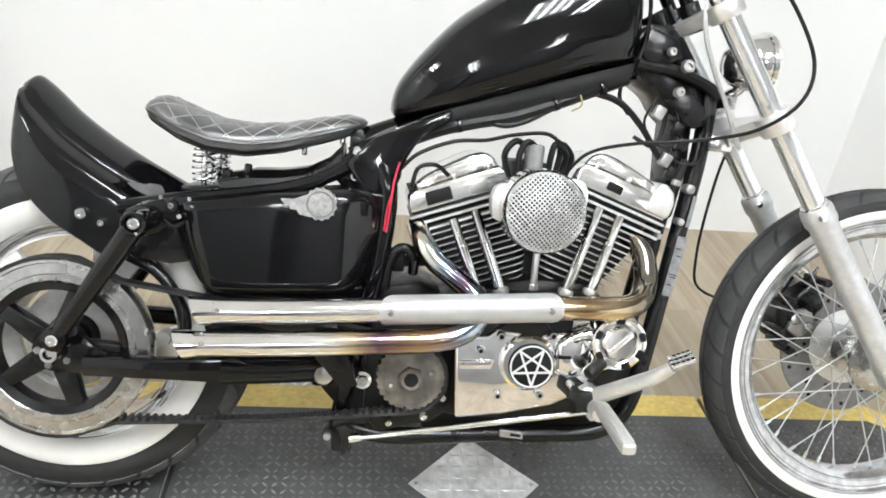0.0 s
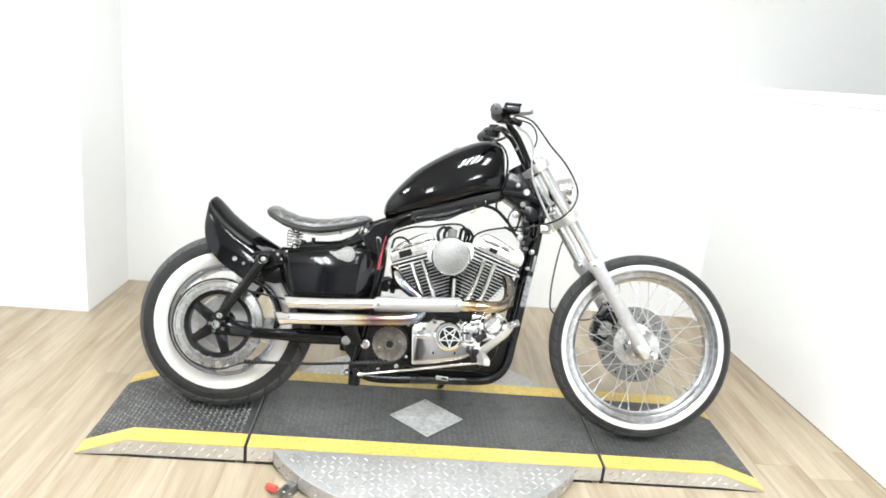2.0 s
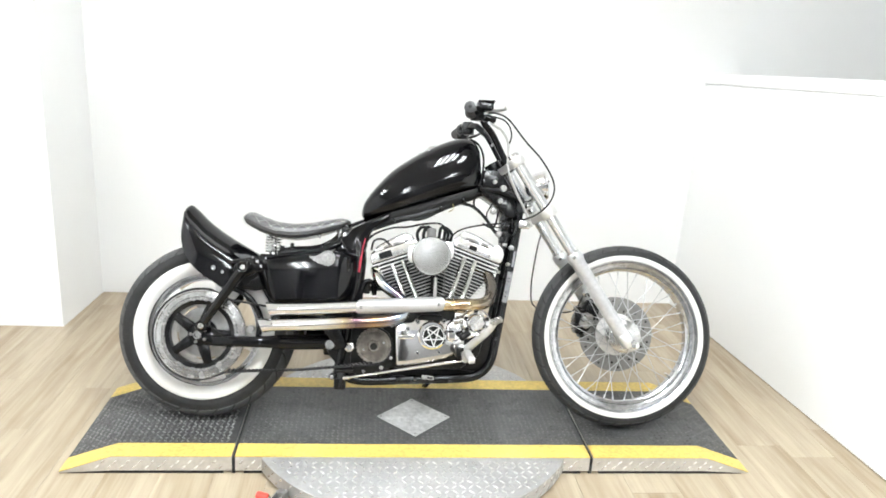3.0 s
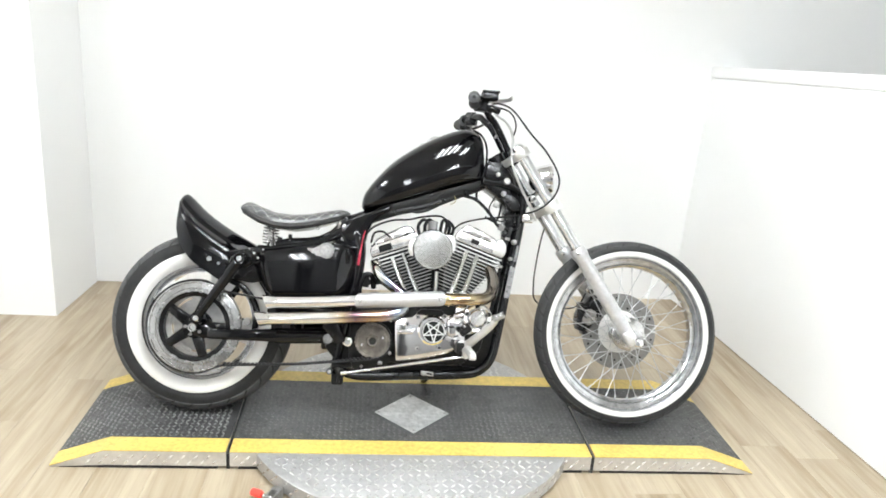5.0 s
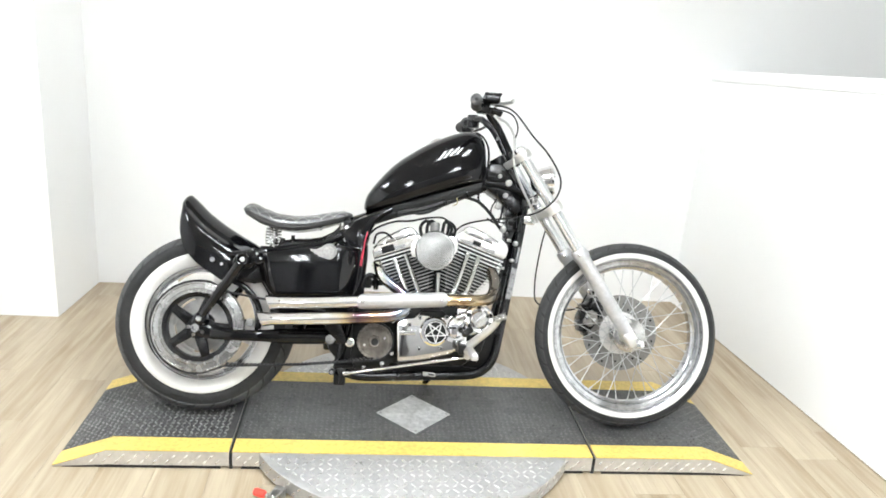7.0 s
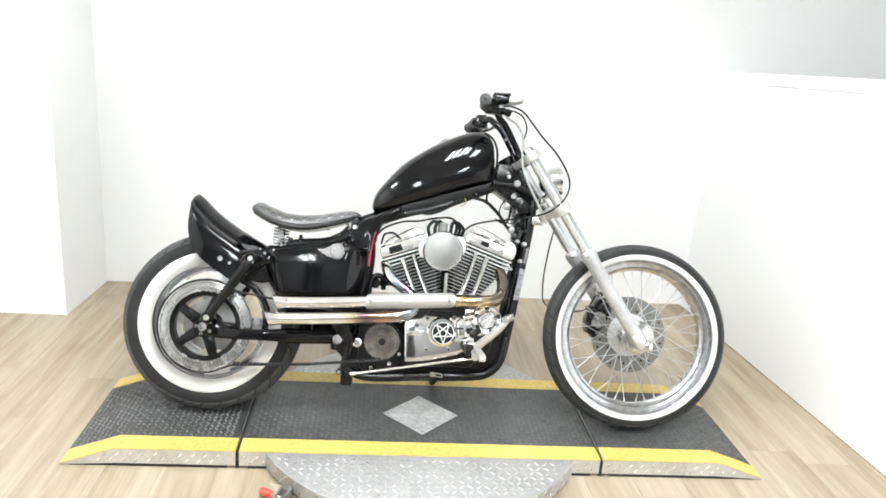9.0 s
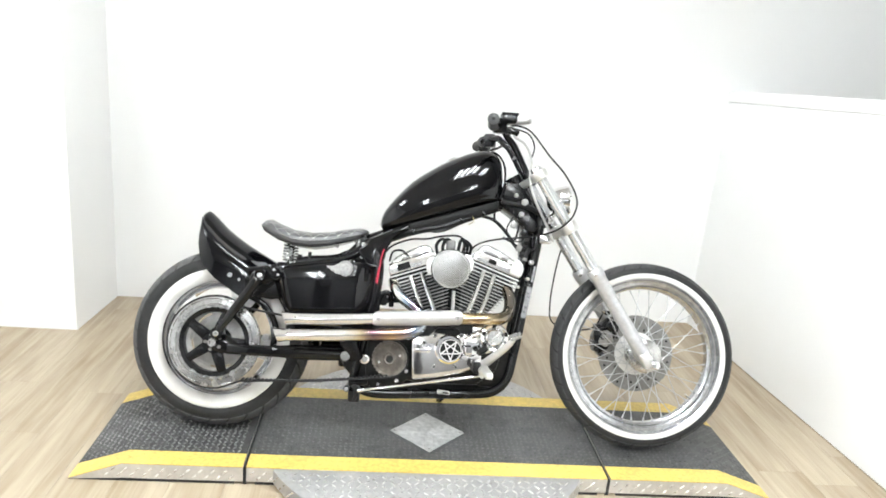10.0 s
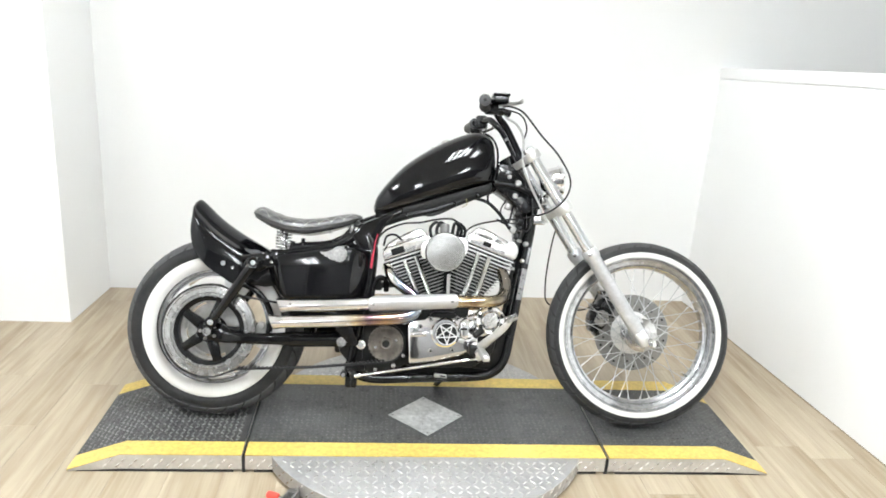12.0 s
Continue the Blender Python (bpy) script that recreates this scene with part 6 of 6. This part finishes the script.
# ---- cables, hoses and wires ----
def cable(name, pts, r, mat, label="", per=8):
    return part(name, tube(pts, r, 8, per), mat, bike, label)


cable("throttle_cable", [(0.995, -0.15, 1.148), (1.020, -0.185, 1.140), (1.059, -0.22, 1.112), (1.122, -0.225, 1.037), (1.184, -0.225, 0.972), (1.229, -0.225, 0.891), (1.216, -0.225, 0.825), (1.166, -0.19, 0.776), (1.085, -0.15, 0.752), (0.978, -0.13, 0.737), (0.905, -0.11, 0.715), (0.870, -0.09, 0.675)], 0.0032, M_WIRE, "long looping black throttle cable")
cable("throttle_cable", [(0.998, -0.138, 1.142), (1.06, -0.135, 1.125), (1.085, -0.13, 1.08), (1.075, -0.125, 1.03)], 0.003, M_WIRE)
cable("brake_line", [(1.000, -0.12, 1.150), (1.012, -0.12, 1.115), (1.05, -0.125, 1.09), (1.075, -0.128, 1.04), (1.078, -0.128, 0.95), (1.105, -0.125, 0.88), (1.140, -0.122, 0.815), (1.178, -0.115, 0.742)], 0.0045, M_BRAID, "pale braided brake line")
cable("wiring_loom", [(0.985, -0.075, 0.882), (1.06, -0.08, 0.872), (1.12, -0.08, 0.850), (1.145, -0.07, 0.835)], 0.011, M_WIRE, "thick black wiring loom")
cable("wiring_loom", [(0.585, -0.080, 0.712), (0.64, -0.085, 0.735), (0.70, -0.088, 0.752), (0.76, -0.088, 0.766), (0.82, -0.085, 0.788), (0.90, -0.078, 0.822), (0.97, -0.07, 0.852)], 0.0115, M_WIRE, "taped black wiring loom under the frame rail")
for u, w in ((0.668, 0.744), (0.742, 0.762), (0.838, 0.796), (0.920, 0.831)):
    part("loom_tie", rod((u - 0.004, -0.0855, w - 0.002), (u + 0.004, -0.0835, w + 0.002), 0.0135, 14, 0.001), M_SATIN, bike)
cable("wiring_loom", [(0.97, -0.05, 0.86), (0.965, -0.055, 0.82), (0.985, -0.055, 0.79)], 0.004, M_WIRE)
cable("wiring_loom", [(1.00, -0.055, 0.75), (1.035, -0.06, 0.735), (1.05, -0.06, 0.755), (1.06, -0.05, 0.80)], 0.004, M_WIRE)
cable("spark_plug_lead", [(0.57, -0.10, 0.66), (0.60, -0.11, 0.69), (0.66, -0.10, 0.715), (0.72, -0.09, 0.722), (0.77, -0.08, 0.735), (0.83, -0.07, 0.742), (0.86, -0.07, 0.728)], 0.0036, M_WIRE, "black spark plug lead")
cable("spark_plug_lead", [(0.590, -0.12, 0.63), (0.60, -0.125, 0.665), (0.63, -0.12, 0.672), (0.655, -0.11, 0.655)], 0.004, M_WIRE)
cable("fuel_hose", [(0.72, -0.09, 0.755), (0.75, -0.095, 0.75), (0.79, -0.09, 0.762), (0.84, -0.075, 0.79)], 0.005, M_WIRE)
cable("red_wire", [(0.572, -0.10, 0.682), (0.566, -0.112, 0.668), (0.559, -0.121, 0.635), (0.556, -0.124, 0.600), (0.551, -0.124, 0.548)], 0.0018, M_RED, "red wire beside the rear cylinder")
cable("red_wire", [(0.560, -0.118, 0.625), (0.551, -0.122, 0.592), (0.547, -0.122, 0.55)], 0.0014, M_RED)
cable("tan_wire", [(0.872, -0.085, 0.835), (0.885, -0.095, 0.80), (0.868, -0.09, 0.785)], 0.0016, M_TAN, "tan wire tie")
cable("wiring_loom", [(0.88, -0.066, 0.825), (0.922, -0.066, 0.821), (0.967, -0.066, 0.807), (1.011, -0.066, 0.767), (1.043, -0.066, 0.724), (1.074, -0.066, 0.694)], 0.0062, M_WIRE, "thick black engine loom")
cable("wiring_loom", [(1.031, -0.07, 0.824), (1.012, -0.07, 0.779), (1.034, -0.07, 0.743), (1.068, -0.07, 0.738), (1.071, -0.07, 0.765)], 0.0026, M_WIRE)
cable("wiring_loom", [(1.127, -0.085, 0.80), (1.127, -0.085, 0.758), (1.118, -0.085, 0.716), (1.092, -0.08, 0.708), (1.05, -0.07, 0.724)], 0.0026, M_WIRE)
cable("brake_hose", [(1.255, 0.09, 0.765), (1.263, 0.10, 0.752), (1.246, 0.10, 0.678), (1.232, 0.10, 0.588), (1.226, 0.10, 0.511), (1.236, 0.10, 0.445), (1.30, 0.09, 0.42), (1.39, 0.065, 0.43), (1.43, 0.05, 0.50)], 0.0030, M_WIRE, "thin black brake hose hanging beside the frame")
part("neck_plate", prism([(1.045, 0.822), (1.085, 0.838), (1.120, 0.812), (1.125, 0.782), (1.105, 0.772), (1.080, 0.778), (1.070, 0.800)], -0.082, -0.066, 0.005), M_SATIN, bike, "black bracket plate under the steering neck")
for u, w, mt in ((1.037, 0.797, M_DULL), (1.075, 0.770, M_SATIN), (1.074, 0.688, M_SATIN), (1.088, 0.742, M_SATIN), (1.060, 0.712, M_DULL)):
    part("wire_connector", move(box((-0.010, -0.008, -0.012), (0.010, 0.008, 0.012), 0.003), pose(u, -0.072, w, 0, 25, 0)), mt, bike)
# Black block added to fill the dark space between the down tubes.
part("wiring_cover", prism([(1.075, 0.84), (1.115, 0.82), (1.118, 0.70), (1.10, 0.60), (1.08, 0.60), (1.075, 0.72)], -0.045, 0.045, 0.008), M_SATIN, bike, "black filler block added between the frame tubes")
part("breather_hose", tube([(0.556, -0.095, 0.440), (0.560, -0.098, 0.485), (0.574, -0.10, 0.514), (0.594, -0.10, 0.516), (0.606, -0.095, 0.498), (0.606, -0.080, 0.470)], 0.0095, 12, 6), M_SATIN, bike, "arched black breather hose")
part("engine_mount", join(rod((0.575, -0.070, 0.488), (0.640, -0.070, 0.494), 0.011, 14, 0.003), box((0.566, -0.085, 0.470), (0.590, -0.05, 0.508), 0.005)), M_DIRTY, bike, "black engine mount arm")
part("oil_hose", tube([(1.098, -0.075, 0.715), (1.078, -0.080, 0.650), (1.064, -0.082, 0.580), (1.052, -0.084, 0.500), (1.040, -0.084, 0.430), (1.030, -0.080, 0.370)], 0.0072, 10, 6), M_WIRE, bike, "black oil hose beside the frame tube")
for u, v, w in ((1.084, -0.079, 0.672), (1.062, -0.082, 0.570), (1.046, -0.084, 0.465)):
    part("hose_clamp", rod((u + 0.001, v, w + 0.005), (u - 0.001, v, w - 0.005), 0.0088, 14, 0.001), M_DULL, bike)
for u, w, r in ((1.108, 0.662, 0.009), (1.098, 0.600, 0.007)):
    part("tube_clip", rod((u, -0.095, w), (u, -0.066, w), r, 12, 0.002), M_DULL, bike, "small metal clip on the frame tube")
sticker_m = pose(1.0985, -0.0885, 0.515, -2, 9.5, 0)
sticker = part("frame_sticker", move(box((-0.0095, -0.001, -0.058), (0.0095, 0.0, 0.058)), sticker_m), M_STICKER, bike, "faded grey sticker on the frame tube")
for z, x0, x1 in ((-0.016, -0.007, 0.007), (-0.021, -0.005, 0.007), (-0.036, -0.006, 0.003), (0.020, -0.004, 0.006), (0.034, -0.006, 0.002)):
    part("print_bar", move(box((x0, -0.0016, z - 0.0010), (x1, -0.0009, z + 0.0010)), sticker_m), M_DARK, sticker)
part("frame_sticker", move(box((-0.004, -0.001, -0.030), (0.004, 0.0, 0.030)), pose(1.119, -0.083, 0.620, -2, 9, 0)), M_STICKER, bike, "pale label strip on the frame tube")
part("belt_guard", tube([(0.10, -0.10, 0.475), (0.150, -0.10, 0.45), (0.185, -0.10, 0.41), (0.205, -0.10, 0.36), (0.200, -0.10, 0.31)], 0.011, 10, 5), M_SATIN, bike, "black belt guard")
part("guard_tab", lathe([(0, -0.118), (0.012, -0.118), (0.014, -0.11), (0.014, -0.095), (0, -0.095)], (0.172, 0, 0.330), (0, 1, 0), 20), M_DULL, bike)

# ---- floor planks ----
PW, PL = 0.178, 1.22
plank_mesh = {}


def plank_data(w, l):
    key = (round(w, 3), round(l, 3))
    if key not in plank_mesh:
        b = box((-w / 2 + 0.0004, -l / 2 + 0.0004, -0.003), (w / 2 - 0.0004, l / 2 - 0.0004, 0.0), 0.0)
        bmesh.ops.bevel(b, geom=[e for e in b.edges if all(v.co.z > -0.001 for v in e.verts)], offset=0.0004, segments=1, affect="EDGES")
        me = bpy.data.meshes.new("plank")
        bmesh.ops.recalc_face_normals(b, faces=b.faces)
        b.to_mesh(me)
        b.free()
        me.materials.append(M_PLANK)
        plank_mesh[key] = me
    return plank_mesh[key]


rng = random.Random(4)
ncol = int((ROOM_R - ROOM_L) / PW)
for i in range(ncol):
    x = ROOM_L + (i + 0.5) * PW
    y = 2.15 - rng.random() * PL
    first = 2.15
    while first > ROOM_F:
        lo = max(y, ROOM_F)
        if first - lo > 0.05:
            ob = new("plank", plank_data(PW, first - lo))
            ob.parent = floor
            ob.location = (x, (first + lo) / 2, 0.0)
        first, y = lo, lo - PL
